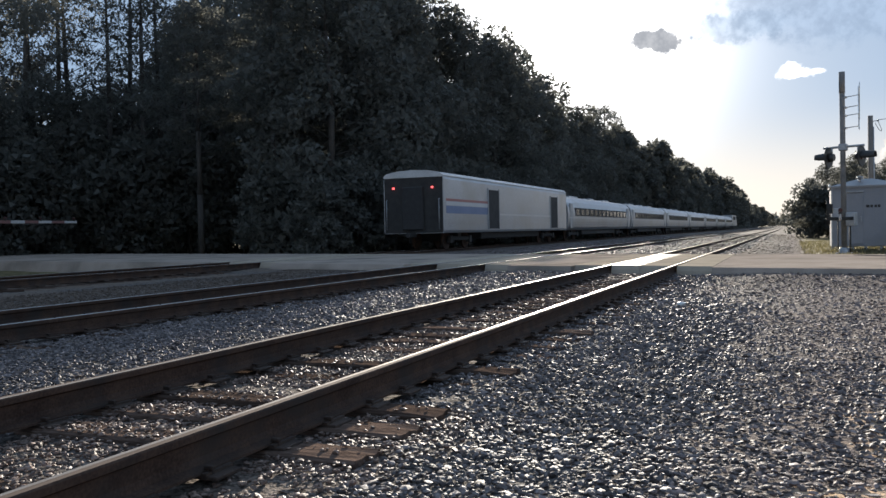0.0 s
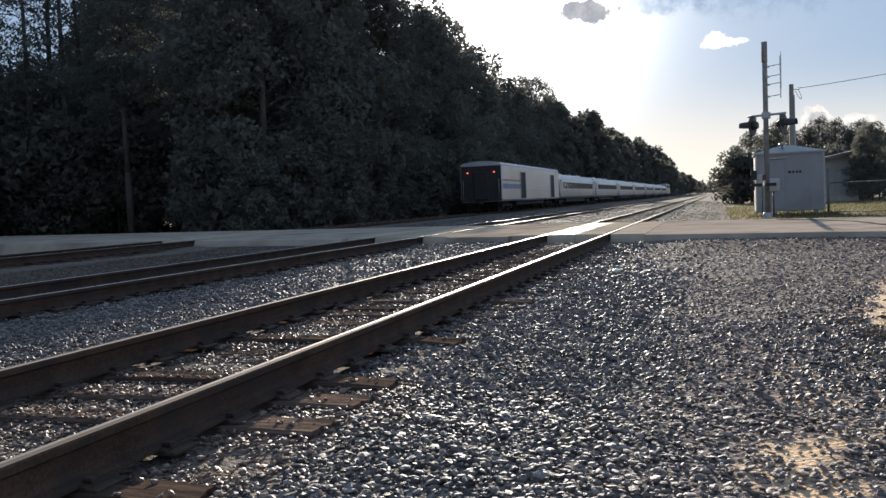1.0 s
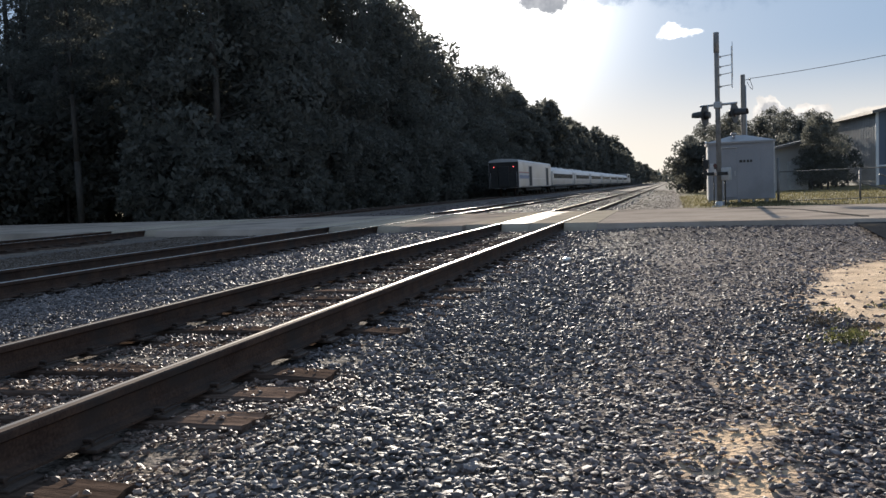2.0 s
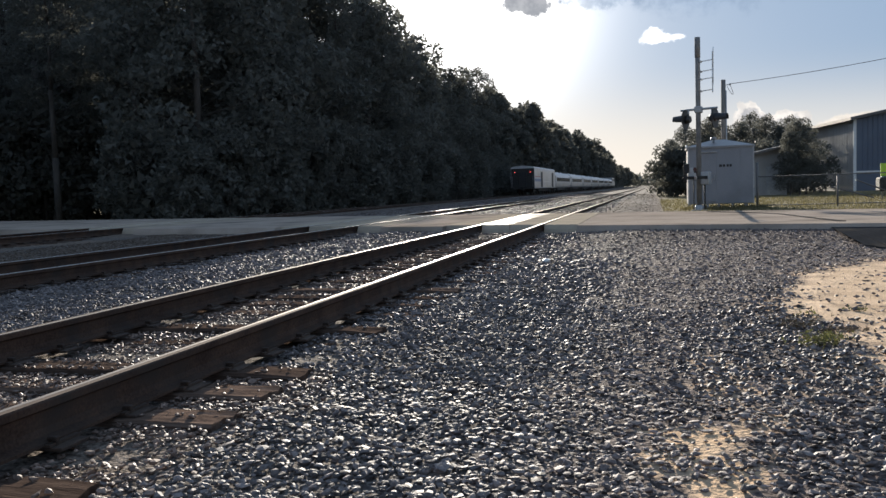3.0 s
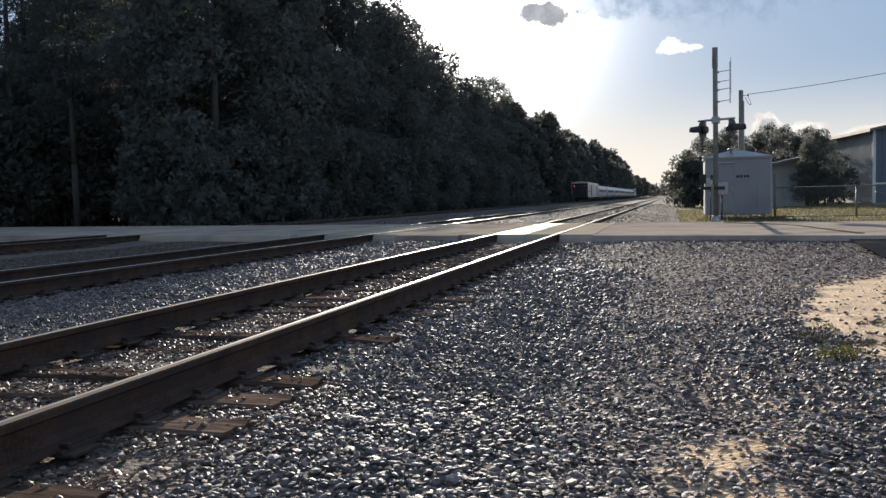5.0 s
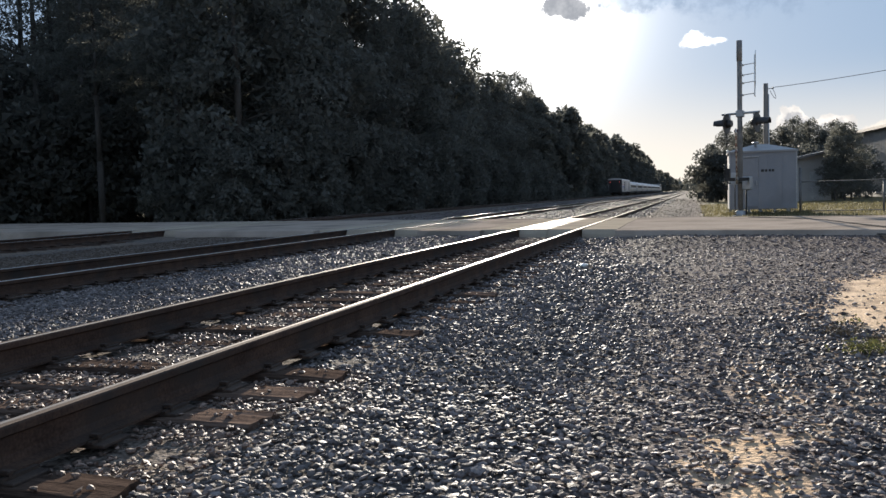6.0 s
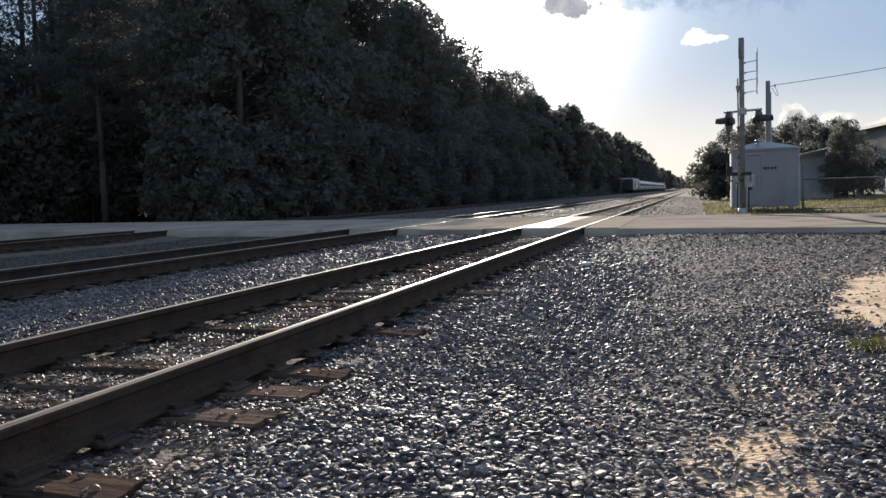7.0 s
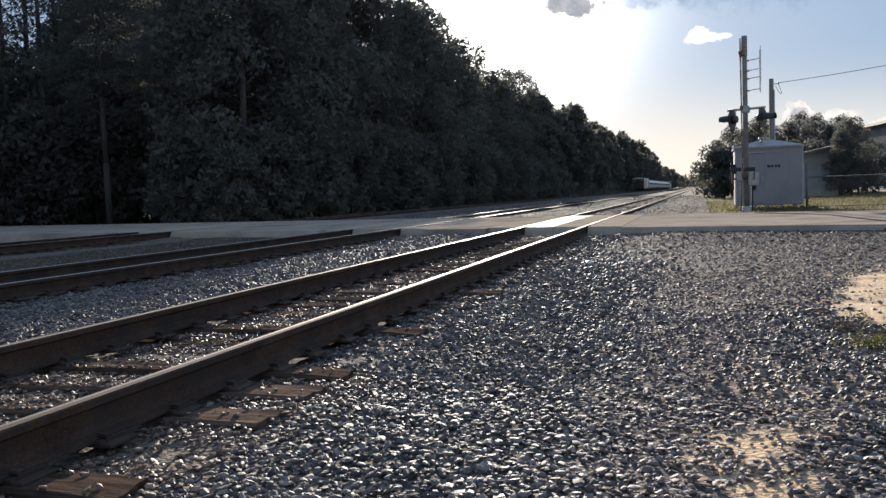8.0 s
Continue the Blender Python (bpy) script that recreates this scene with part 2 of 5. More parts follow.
M_CLADDING_PALE = material("pale_metal_cladding", ((0.31, 0.30, 0.29), (0.39, 0.38, 0.365)), 0.55, 0.1, 0.6, 20, 0.1, 0.004, stain=(0.27, 0.26, 0.245), stain_scale=0.3)
M_CLADDING_BLUE = material("blue_grey_cladding", ((0.09, 0.112, 0.155), (0.12, 0.145, 0.19)), 0.5, 0.1, 0.6, 20, 0.1, 0.004, stain=(0.085, 0.10, 0.135), stain_scale=0.3)
M_ROOFMETAL = material("brown_metal_roof", ((0.10, 0.09, 0.085), (0.17, 0.155, 0.145)), 0.55, 0.3, 0.8, 20, 0.1, 0.004)
M_LIME = material("lime_sign_face", ((0.42, 0.62, 0.05), (0.50, 0.72, 0.07)), 0.5, 0, 3, 40, 0.03, 0.002)


# ---------------------------------------------------------------- mesh helpers
def mesh_object(name, bm, mats, parent=None, label="", smooth=False):
    me = bpy.data.meshes.new(name)
    if smooth:
        for f in bm.faces:
            f.smooth = True
    bm.normal_update()
    bm.to_mesh(me)
    bm.free()
    for m in (mats if isinstance(mats, (list, tuple)) else [mats]):
        me.materials.append(m)
    ob = new(name, me)
    if parent:
        ob.parent = parent
    if label:
        tagged(ob, label)
    return ob


def part(name, bm, mats, parent, label="", smooth=False):
    return mesh_object(name, bm, mats, parent, label, smooth)


def shared(name, me, parent, m):
    """One more object on the mesh me, at the pose m under its parent."""
    ob = new(name, me)
    ob.parent = parent
    ob.matrix_basis = m
    return ob


def empty(name, m=None):
    ob = new(name)
    ob.empty_display_size = 0.3
    if m is not None:
        ob.matrix_basis = m
    return ob


def box(bm, x0, x1, y0, y1, z0, z1, bevel=0.0, slot=0, turn=None):
    m = Matrix.Translation(((x0 + x1) / 2, (y0 + y1) / 2, (z0 + z1) / 2))
    if turn is not None:
        m = m @ turn
    r = bmesh.ops.create_cube(bm, size=1.0, matrix=m @ Matrix.Diagonal((x1 - x0, y1 - y0, z1 - z0, 1)))
    faces = {f for v in r["verts"] for f in v.link_faces}
    if bevel:
        edges = {e for v in r["verts"] for e in v.link_edges}
        g = bmesh.ops.bevel(bm, geom=list(edges), offset=bevel, segments=1, affect="EDGES", profile=0.5)
        faces = {f for f in faces if f.is_valid} | set(g["faces"])
    for f in faces:
        f.material_index = slot
    return bm


def tube(bm, a, b, r0, r1=None, n=10, slot=0):
    a, b = Vector(a), Vector(b)
    r1 = r0 if r1 is None else r1
    q = (b - a).to_track_quat("Z", "Y").to_matrix().to_4x4()
    m = Matrix.Translation((a + b) / 2) @ q
    r = bmesh.ops.create_cone(bm, cap_ends=True, segments=n, radius1=r0, radius2=r1, depth=(b - a).length, matrix=m)
    for v in r["verts"]:
        for f in v.link_faces:
            f.material_index = slot
            f.smooth = len(f.verts) == 4
    return bm


def prism(bm, pts, axis, a, b, slots=None):
    """A closed outline of 2D points swept along axis from a to b."""
    def at(p, s):
        return {"x": (s, p[0], p[1]), "y": (p[0], s, p[1]), "z": (p[0], p[1], s)}[axis]
    v0 = [bm.verts.new(at(p, a)) for p in pts]
    v1 = [bm.verts.new(at(p, b)) for p in pts]
    n = len(pts)
    for i in range(n):
        f = bm.faces.new((v0[i], v0[(i + 1) % n], v1[(i + 1) % n], v1[i]))
        if slots:
            f.material_index = slots[i]
    c0 = bm.faces.new(v0[::-1])
    c1 = bm.faces.new(v1)
    bmesh.ops.recalc_face_normals(bm, faces=bm.faces[:])
    return bm


def from_arrays(name, verts, faces, mats, parent=None, slots=None, smooth=False):
    me = bpy.data.meshes.new(name)
    me.from_pydata(np.ascontiguousarray(verts, dtype=np.float32), [], np.ascontiguousarray(faces, dtype=np.int32))
    if slots is not None:
        me.polygons.foreach_set("material_index", slots.astype(np.int32))
    if smooth:
        me.shade_smooth()
    else:
        me.shade_flat()
    me.validate()
    me.update()
    for m in (mats if isinstance(mats, (list, tuple)) else [mats]):
        me.materials.append(m)
    ob = new(name, me)
    if parent:
        ob.parent = parent
    return ob


# ---------------------------------------------------------------- plan
TRACK_X = (-0.7525, -5.6525, -14.05)
RAIL_TOP, GAUGE = 0.2, 1.505


def road_near(x):
    return 18.7 - 0.27 * x


def road_far(x):
    return 27.3 - 0.31 * x


rng = np.random.default_rng(7)


def smooth_noise(x, y, s, seed=0):
    x, y = np.asarray(x, float) / s, np.asarray(y, float) / s
    r = 0
    for i, (a, b, c) in enumerate(((1.0, 0.3, 0.5), (-0.4, 1.1, 1.7), (0.8, -0.9, 4.1), (1.9, 1.3, 2.2))):
        r = r + np.sin(a * x * 1.7 + b * y * 2.3 + c + seed * 1.3 * (i + 1)) * np.cos(b * x * 1.1 - a * y * 1.9 + seed)
    return r / 4


def ground_z(x, y):
    """Height of the ground: ballast shoulders by the tracks, a lower verge, gentle bumps."""
    x, y = np.asarray(x, float), np.asarray(y, float)
    z = -0.035 + 0.016 * smooth_noise(x, y, 1.1, 2) + 0.012 * smooth_noise(x, y, 0.35, 5)
    z = z - 0.03 * np.clip((x - 0.8) / 1.5, 0, 1)
    z = z + 0.05 * np.exp(-(((x + 3.2) / 0.9) ** 2))
    z = z - 0.25 * np.clip((-x - 16.0) / 3.0, 0, 1)
    # the ground climbs to the road's edge beside the tracks
    near = np.clip((y - road_near(x) + 1.6) / 1.3, 0, 1) * (y < road_near(x) + 3)
    z = z + 0.10 * near * np.clip((x - 0.6) / 1.5, 0, 1) + 0.05 * near
    # beyond the road the ballast lies high against the rails
    z = z + 0.12 * np.clip((y - road_far(x) - 0.3) / 1.5, 0, 1) * np.clip((2.4 - x) / 1.2, 0, 1) * np.clip((x + 17.0) / 1.5, 0, 1)
    return z


def ground():
    xs = np.unique(np.concatenate([np.linspace(-12, 8, 130), np.linspace(-60, -12, 60), np.linspace(8, 60, 60),
                                   -np.geomspace(60, 3500, 14), np.geomspace(60, 3500, 14)]))
    ys = np.unique(np.concatenate([np.linspace(0, 19, 130), np.linspace(19, 120, 100), np.linspace(-40, 0, 30),
                                   np.geomspace(120, 4000, 16), -np.geomspace(40, 3500, 12)]))
    X, Y = np.meshgrid(xs, ys)
    Z = ground_z(X, Y)
    v = np.stack([X.ravel(), Y.ravel(), Z.ravel()], 1)
    nx, ny = len(xs), len(ys)
    i = (np.arange(ny - 1)[:, None] * nx + np.arange(nx - 1)[None]).ravel()
    f = np.stack([i, i + 1, i + nx + 1, i + nx], 1)
    cx, cy = X.ravel()[i] , Y.ravel()[i]
    slot = np.zeros(len(f))
    g = from_arrays("ground", v, f, [ground_material()], slots=slot, smooth=True)
    tagged(g, "gravel and sandy ground with dry grass beyond the road", "ground", kind="structure")
    return g


def ground_material():
    """Ballast, sand and dry grass laid out by place, with ragged edges."""
    m = bpy.data.materials.new("ground_surface")
    m.use_nodes = True
    nt = m.node_tree
    N, L = nt.nodes.new, nt.links.new
    b = nt.nodes["Principled BSDF"]
    tc = N("ShaderNodeTexCoord")
    sep = N("ShaderNodeSeparateXYZ")
    L(tc.outputs["Object"], sep.inputs[0])

    def noise_at(scale, detail=5):
        n = N("ShaderNodeTexNoise")
        n.inputs["Scale"].default_value, n.inputs["Detail"].default_value = scale, detail
        L(tc.outputs["Object"], n.inputs[0])
        return n.outputs[0]

    def op(kind, a, c):
        n = N("ShaderNodeMath")
        n.operation = kind
        for i, v in enumerate((a, c)):
            if isinstance(v, (int, float)):
                n.inputs[i].default_value = v
            else:
                L(v, n.inputs[i])
        return n.outputs[0]

    def step(src, a, c):
        n = N("ShaderNodeMapRange")
        L(src, n.inputs[0])
        n.inputs[1].default_value, n.inputs[2].default_value = a, c
        return n.outputs[0]

    def ramp(src, c0, c1, a=0.38, c=0.62):
        n = N("ShaderNodeValToRGB")
        L(src, n.inputs[0])
        n.color_ramp.elements[0].position, n.color_ramp.elements[1].position = a, c
        n.color_ramp.elements[0].color, n.color_ramp.elements[1].color = (*c0, 1), (*c1, 1)
        return n.outputs[0]

    def blend(f, a, c):
        n = N("ShaderNodeMix")
        n.data_type = "RGBA"
        L(f, n.inputs[0])
        L(a, n.inputs[6])
        L(c, n.inputs[7])
        return n.outputs[2]

    big, mid, fine = noise_at(0.5), noise_at(3.0), noise_at(38.0, 3)
    ballast = blend(step(big, 0.42, 0.6), ramp(fine, (0.05, 0.045, 0.042), (0.20, 0.18, 0.165)), ramp(fine, (0.075, 0.06, 0.05), (0.24, 0.195, 0.16)))
    dirt = ramp(fine, (0.060, 0.047, 0.044), (0.178, 0.142, 0.130))
    ballast = blend(step(op("ADD", sep.outputs[0], op("MULTIPLY", op("SUBTRACT", mid, 0.5), 1.6)), 1.4, 2.6), ballast, dirt)
    sand = ramp(mid, (0.52, 0.365, 0.235), (0.65, 0.47, 0.315))
    grass = ramp(mid, (0.10, 0.085, 0.045), (0.22, 0.185, 0.10))
    wob = op("MULTIPLY", op("SUBTRACT", mid, 0.5), 1.6)
    wob2 = op("MULTIPLY", op("SUBTRACT", big, 0.5), 2.0)
    x, y = sep.outputs[0], sep.outputs[1]
    # sandy yard beside the gravel
    lean = op("ADD", op("MULTIPLY", op("MAXIMUM", op("SUBTRACT", y, 7.5), 0.0), 0.2), op("MULTIPLY", op("MAXIMUM", op("SUBTRACT", y, 10.5), 0.0), 0.5))
    lean = op("ADD", lean, op("MULTIPLY", step(y, 7.15, 6.8), 0.1))
    sx = step(op("ADD", op("SUBTRACT", x, lean), op("ADD", wob, wob2)), 3.2, 3.8)
    sy = op("MULTIPLY", step(op("ADD", y, wob), 4.2, 4.8), step(op("ADD", y, wob2), 15.2, 13.6))
    patch = op("ADD", op("MULTIPLY", op("SUBTRACT", x, 2.64), op("SUBTRACT", x, 2.64)), op("MULTIPLY", op("MULTIPLY", op("SUBTRACT", y, 3.6), op("SUBTRACT", y, 3.6)), 0.13))
    sp = step(op("ADD", patch, op("MULTIPLY", wob, 0.24)), 0.05, 0.0)
    trail = op("ADD", op("MULTIPLY", op("SUBTRACT", x, 2.88), op("SUBTRACT", x, 2.88)), op("MULTIPLY", op("MULTIPLY", op("SUBTRACT", y, 4.85), op("SUBTRACT", y, 4.85)), 0.05))
    st = op("MULTIPLY", step(op("ADD", trail, op("MULTIPLY", wob, 0.2)), 0.04, 0.0), 0.6)
    sandy = op("MINIMUM", op("ADD", op("ADD", op("MULTIPLY", sx, sy), sp), st), 1.0)
    col = blend(sandy, ballast, sand)
    gx = op("MAXIMUM", step(op("ADD", x, wob), 2.6, 3.4), step(op("ADD", x, wob), -17.0, -18.5))
    gy = op("MAXIMUM", step(y, 25.0, 26.5), step(x, -16.0, -18.0))
    col = blend(op("MULTIPLY", gx, gy), col, grass)
    L(col, b.inputs["Base Color"])
    b.inputs["Roughness"].default_value = 0.95
    b.inputs["Specular IOR Level"].default_value = 0.05
    bp = N("ShaderNodeBump")
    bp.inputs["Strength"].default_value, bp.inputs["Distance"].default_value = 0.8, 0.03
    L(op("ADD", fine, mid), bp.inputs["Height"])
    L(bp.outputs[0], b.inputs["Normal"])
    return m


ground()


def rail_outline(cx, g):
    """Section of a flat-bottom rail about 0.18 m high, its head top at RAIL_TOP."""
    z = RAIL_TOP
    half = [(0.030, 0.0), (0.0365, -0.008), (0.0365, -0.036), (0.012, -0.050), (0.009, -0.120), (0.020, -0.150), (0.070, -0.162), (0.070, -0.175)]
    right = [(cx + a, z + c) for a, c in half]
    left = [(cx - a, z + c) for a, c in reversed(half)]
    # wheels polish a narrow band on the gauge side of the head
    band = sorted((cx + g * 0.027, cx + (g * 0.003 if cx > -2 else -g * 0.02)))
    pts = right + left + [(band[0], z + 0.0012), (band[1], z + 0.0014)]
    return pts, [0] * 15 + [2, 1, 2]


def track(cx, y0, y1, single, label, tie_mesh, plate_mesh, spike_mesh):
    t = empty("railway_track")
    tagged(t, label, "railway track", kind="structure")
    for side in (-1, 1):
        bm = bmesh.new()
        pts, slots = rail_outline(cx + side * GAUGE / 2, -side)
        prism(bm, pts, "y", y0, y1, slots)
        part("rail", bm, [M_RUST, M_RAILTOP if cx > -2 else M_RAILSHEEN, M_RAILDULL], t, "rusty steel rail with a shiny worn head")
    rest = []
    y = 2.69 - 0.4875 * int((2.69 - y0) / 0.4875) + (0 if cx > -2 else 0.2)
    k = round((y - 2.69) / 0.4875)
    r = random.Random(int(cx * 100))
    while y < min(y1, 420):
        yy = y + r.uniform(-0.025, 0.025)
        inside_road = road_near(cx) - 0.6 < yy < road_far(cx) + 0.6
        if not inside_road:
            a = r.uniform(-1.3, 1.3)
            dx = r.uniform(-0.03, 0.03)
            dz = r.uniform(-0.026, 0.004) - (0.035 if k in (1, 5, 8, 13) else 0)
            if k in (0, 2, 3, 4, 7, 12) and cx > -2:
                dz = 0.010
            if single[0] < yy < single[1]:
                shared("crosstie", r.choice(tie_mesh), t, pose(cx + dx, yy, dz, 0, 0, a))
                if yy < single[0] + 22:
                    for side in (-1, 1):
                        shared("tie_plate", plate_mesh, t, pose(cx + side * GAUGE / 2, yy, 0.004, 0, 0, 0))
                        if yy < 14:
                            for sx, sy in ((-0.095, 0.05), (0.095, -0.05)):
                                shared("spike", spike_mesh, t, pose(cx + side * GAUGE / 2 + sx, yy + sy, 0.02, 0, 0, 0 if sx < 0 else 180))
            else:
                rest.append((cx + dx, yy, dz))
        y += 0.4875
        k += 1
    if rest:
        c = np.array(rest)
        base = np.array([(sx * 1.3, sy * 0.115, sz) for sz in (-0.17, 0.0) for sx, sy in ((-1, -1), (1, -1), (1, 1), (-1, 1))])
        v = (c[:, None, :] + base[None]).reshape(-1, 3)
        q = np.array([(4, 5, 6, 7), (0, 1, 5, 4), (1, 2, 6, 5), (2, 3, 7, 6), (3, 0, 4, 7)])
        f = (np.arange(len(c))[:, None, None] * 8 + q[None]).reshape(-1, 4)
        ob = from_arrays("crossties", v, f, M_TIE, t)
        tagged(ob, kind="stuff")
    return t


def tie_meshes():
    # weathered timbers: uneven tops, rounded edges and split ragged ends
    tie = []
    for seed in range(4):
        r = random.Random(70 + seed)
        nx, across = 11, (-0.115, -0.106, -0.05, 0.0, 0.05, 0.106, 0.115)
        ends = [[r.uniform(-0.030, 0.012) for _ in across] for _ in (0, 1)]
        verts, faces = [], []
        for i in range(nx):
            f = i / (nx - 1)
            for j, yy in enumerate(across):
                x = -1.3 + 2.6 * f - (ends[0][j] if i == 0 else 0) + (ends[1][j] if i == nx - 1 else 0)
                rim = 0.014 if j in (0, len(across) - 1) else 0
                verts.append((x, yy + r.uniform(-0.006, 0.006), r.uniform(-0.007, 0.002) - rim - (r.uniform(0, 0.016) if i in (0, nx - 1) else 0)))
        m = len(across)
        low = len(verts)
        verts += [(x, yy, -0.17) for x, yy, zz in verts]
        for i in range(nx - 1):
            for j in range(m - 1):
                a = i * m + j
                faces.append((a, a + m, a + m + 1, a + 1))
            for j, flip in ((0, False), (m - 1, True)):
                a = i * m + j
                q = (a, low + a, low + a + m, a + m)
                faces.append(q[::-1] if flip else q)
        for i, flip in ((0, True), (nx - 1, False)):
            for j in range(m - 1):
                a = i * m + j
                q = (a, low + a, low + a + 1, a + 1)
                faces.append(q[::-1] if flip else q)
        me = bpy.data.meshes.new("crosstie")
        me.from_pydata(verts, [], faces)
        me.materials.append(M_TIE)
        tie.append(me)
    bm = bmesh.new()
    box(bm, -0.15, 0.15, -0.09, 0.09, 0.0, 0.018, 0.004)
    box(bm, -0.10, -0.075, -0.095, 0.095, 0.018, 0.03)
    box(bm, 0.075, 0.10, -0.095, 0.095, 0.018, 0.03)
    plate = bpy.data.meshes.new("tie_plate")
    bm.to_mesh(plate)
    bm.free()
    plate.materials.append(M_PLATE)
    bm = bmesh.new()
    box(bm, -0.008, 0.008, -0.008, 0.008, -0.02, 0.03)
    box(bm, -0.012, 0.035, -0.014, 0.014, 0.022, 0.038, 0.003)
    spike = bpy.data.meshes.new("spike")
    bm.to_mesh(spike)
    bm.free()
    spike.materials.append(M_PLATE)
    return tie, plate, spike


TIE, PLATE, SPIKE = tie_meshes()
track(TRACK_X[0], -6.0, 1400, (-2.0, 90.0), "nearest railway track, rusty rails on brown timber ties in ballast", TIE, PLATE, SPIKE)
track(TRACK_X[1], -6.0, 1400, (2.0, 60.0), "second railway track, rusty rails on timber ties in grey ballast", TIE, PLATE, SPIKE)
track(TRACK_X[2], -6.0, 1400, (8.0, 60.0), "far railway track beside the woods, carrying the passenger train", TIE, PLATE, SPIKE)


# ---------------------------------------------------------------- road and crossing
def road_piece(name, x0, x1, top, mats, parent=None, inset=0.0):
    bm = bmesh.new()
    n = max(1, int((x1 - x0) / 3))
    lo = -0.6
    rows = []
    for i in range(n + 1):
        x = x0 + (x1 - x0) * i / n
        a, c = road_near(x) + inset, road_far(x) - inset
        rows.append([bm.verts.new((x, yy, zz)) for yy, zz in ((a - 0.35, lo), (a - 0.06, top - 0.10), (a, top), ((a + c) / 2, top + 0.01), (c, top), (c + 0.06, top - 0.1), (c + 0.35, lo))])
    for p, q in zip(rows, rows[1:]):
        for i in range(6):
            bm.faces.new((p[i], q[i], q[i + 1], p[i + 1]))
    bm.faces.new(rows[0])
    bm.faces.new(rows[-1][::-1])
    bmesh.ops.recalc_face_normals(bm, faces=bm.faces[:])
    return mesh_object(name, bm, mats, parent)


def crossing():
    """Road with concrete panels between and beside the rails, and open flangeways."""
    road = empty("road")
    tagged(road, "pale worn level-crossing road across the railway tracks", "road", kind="structure")
    gap = 0.075
    marks = []
    for cx in sorted(TRACK_X):
        marks.append((cx - GAUGE / 2, cx + GAUGE / 2))
    x = -70.0
    for a, c in marks:
        road_piece("carriageway", x, a - 0.85, 0.185, M_ROAD, road)
        road_piece("crossing_panel", a - 0.845, a - gap, 0.192, M_PANEL, road, 0.35)
        for i in range(2):
            w = (c - a - 2 * gap) / 2
            road_piece("crossing_panel", a + gap + i * w + 0.004, a + gap + (i + 1) * w - 0.004, 0.194, M_PANEL_WORN if a > -3 and i == 0 else M_PANEL, road, 0.35)
        road_piece("crossing_panel", c + gap, c + 0.845, 0.192, M_PANEL, road, 0.35)
        x = c + 0.85
    road_piece("carriageway", x, 60.0, 0.185, M_ROAD, road)


crossing()


# ---------------------------------------------------------------- ballast
def stone_template(n, seed):
    r = np.random.default_rng(seed)
    bm = bmesh.new()
    if n == 20:
        bmesh.ops.create_icosphere(bm, subdivisions=1, radius=1.0)
    else:
        for p in ((1, 0, 0), (0, 1, 0), (-1, 0, 0), (0, -1, 0), (0, 0, 1), (0, 0, -1)):
            bm.verts.new(p)
        bm.verts.ensure_lookup_table()
        for i in range(4):
            bm.faces.new((bm.verts[i], bm.verts[(i + 1) % 4], bm.verts[4]))
            bm.faces.new((bm.verts[(i + 1) % 4], bm.verts[i], bm.verts[5]))
    bm.verts.ensure_lookup_table()
    bm.verts.index_update()
    v = np.array([p.co[:] for p in bm.verts])
    f = np.array([[p.index for p in q.verts] for q in bm.faces])
    bm.free()
    v = v * (1 + r.uniform(-0.30, 0.30, (len(v), 1))) + r.normal(0, 0.08, v.shape)
    # a few cleaved facets
    for _ in range(5):
        d = r.normal(size=3)
        d /= np.linalg.norm(d)
        s = v @ d
        v = v - np.clip(s - 0.55, 0, None)[:, None] * d
    return v, f


def scatter_stones(name, xy, size, kinds, mat, label, lift=0.0, squash=(0.26, 0.6)):
    n = len(xy)
    which = rng.integers(0, len(kinds), n)
    allv, allf, off = [], [], 0
    for k, (tv, tf) in enumerate(kinds):
        p = xy[which == k]
        m = len(p)
        if not m:
            continue
        s = 1.13 * size * np.clip(rng.lognormal(0, 0.28, (m, 1)), 0.5, 1.55) * np.stack([np.ones(m), rng.uniform(0.48, 0.92, m), rng.uniform(*squash, m)], 1)
        v = tv[None] * s[:, None, :]
        ax, az = rng.normal(0, 0.3, m), rng.uniform(0, 2 * np.pi, m)
        c, q = np.cos(ax)[:, None], np.sin(ax)[:, None]
        y2, z2 = v[..., 1] * c - v[..., 2] * q, v[..., 1] * q + v[..., 2] * c
        c, q = np.cos(az)[:, None], np.sin(az)[:, None]
        x3, y3 = v[..., 0] * c - y2 * q, v[..., 0] * q + y2 * c
        z0 = ground_z(p[:, 0], p[:, 1]) + lift + rng.uniform(-0.006, 0.022, m)
        for cx, rows in zip(TRACK_X, TIE_ROWS):
            for ty, tz in rows:
                on = (np.abs(p[:, 1] - ty) < 0.115) & (np.abs(p[:, 0] - cx) < 1.3)
                z0[on] = np.maximum(z0[on], tz + 0.004)
        v = np.stack([x3 + p[:, :1], y3 + p[:, 1:2], z2 + z0[:, None]], -1)
        allv.append(v.reshape(-1, 3))
        allf.append((np.arange(m)[:, None, None] * len(tv) + tf[None] + off).reshape(-1, 3))
        off += m * len(tv)
    ob = from_arrays(name, np.concatenate(allv), np.concatenate(allf), mat)
    return tagged(ob, label, "gravel", kind="stuff")


def jitter_grid(x0, x1, y0, y1, s):
    X, Y = np.meshgrid(np.arange(x0, x1, s), np.arange(y0, y1, s))
    p = np.stack([X.ravel(), Y.ravel()], 1)
    return p + rng.uniform(-0.5 * s, 0.5 * s, p.shape)


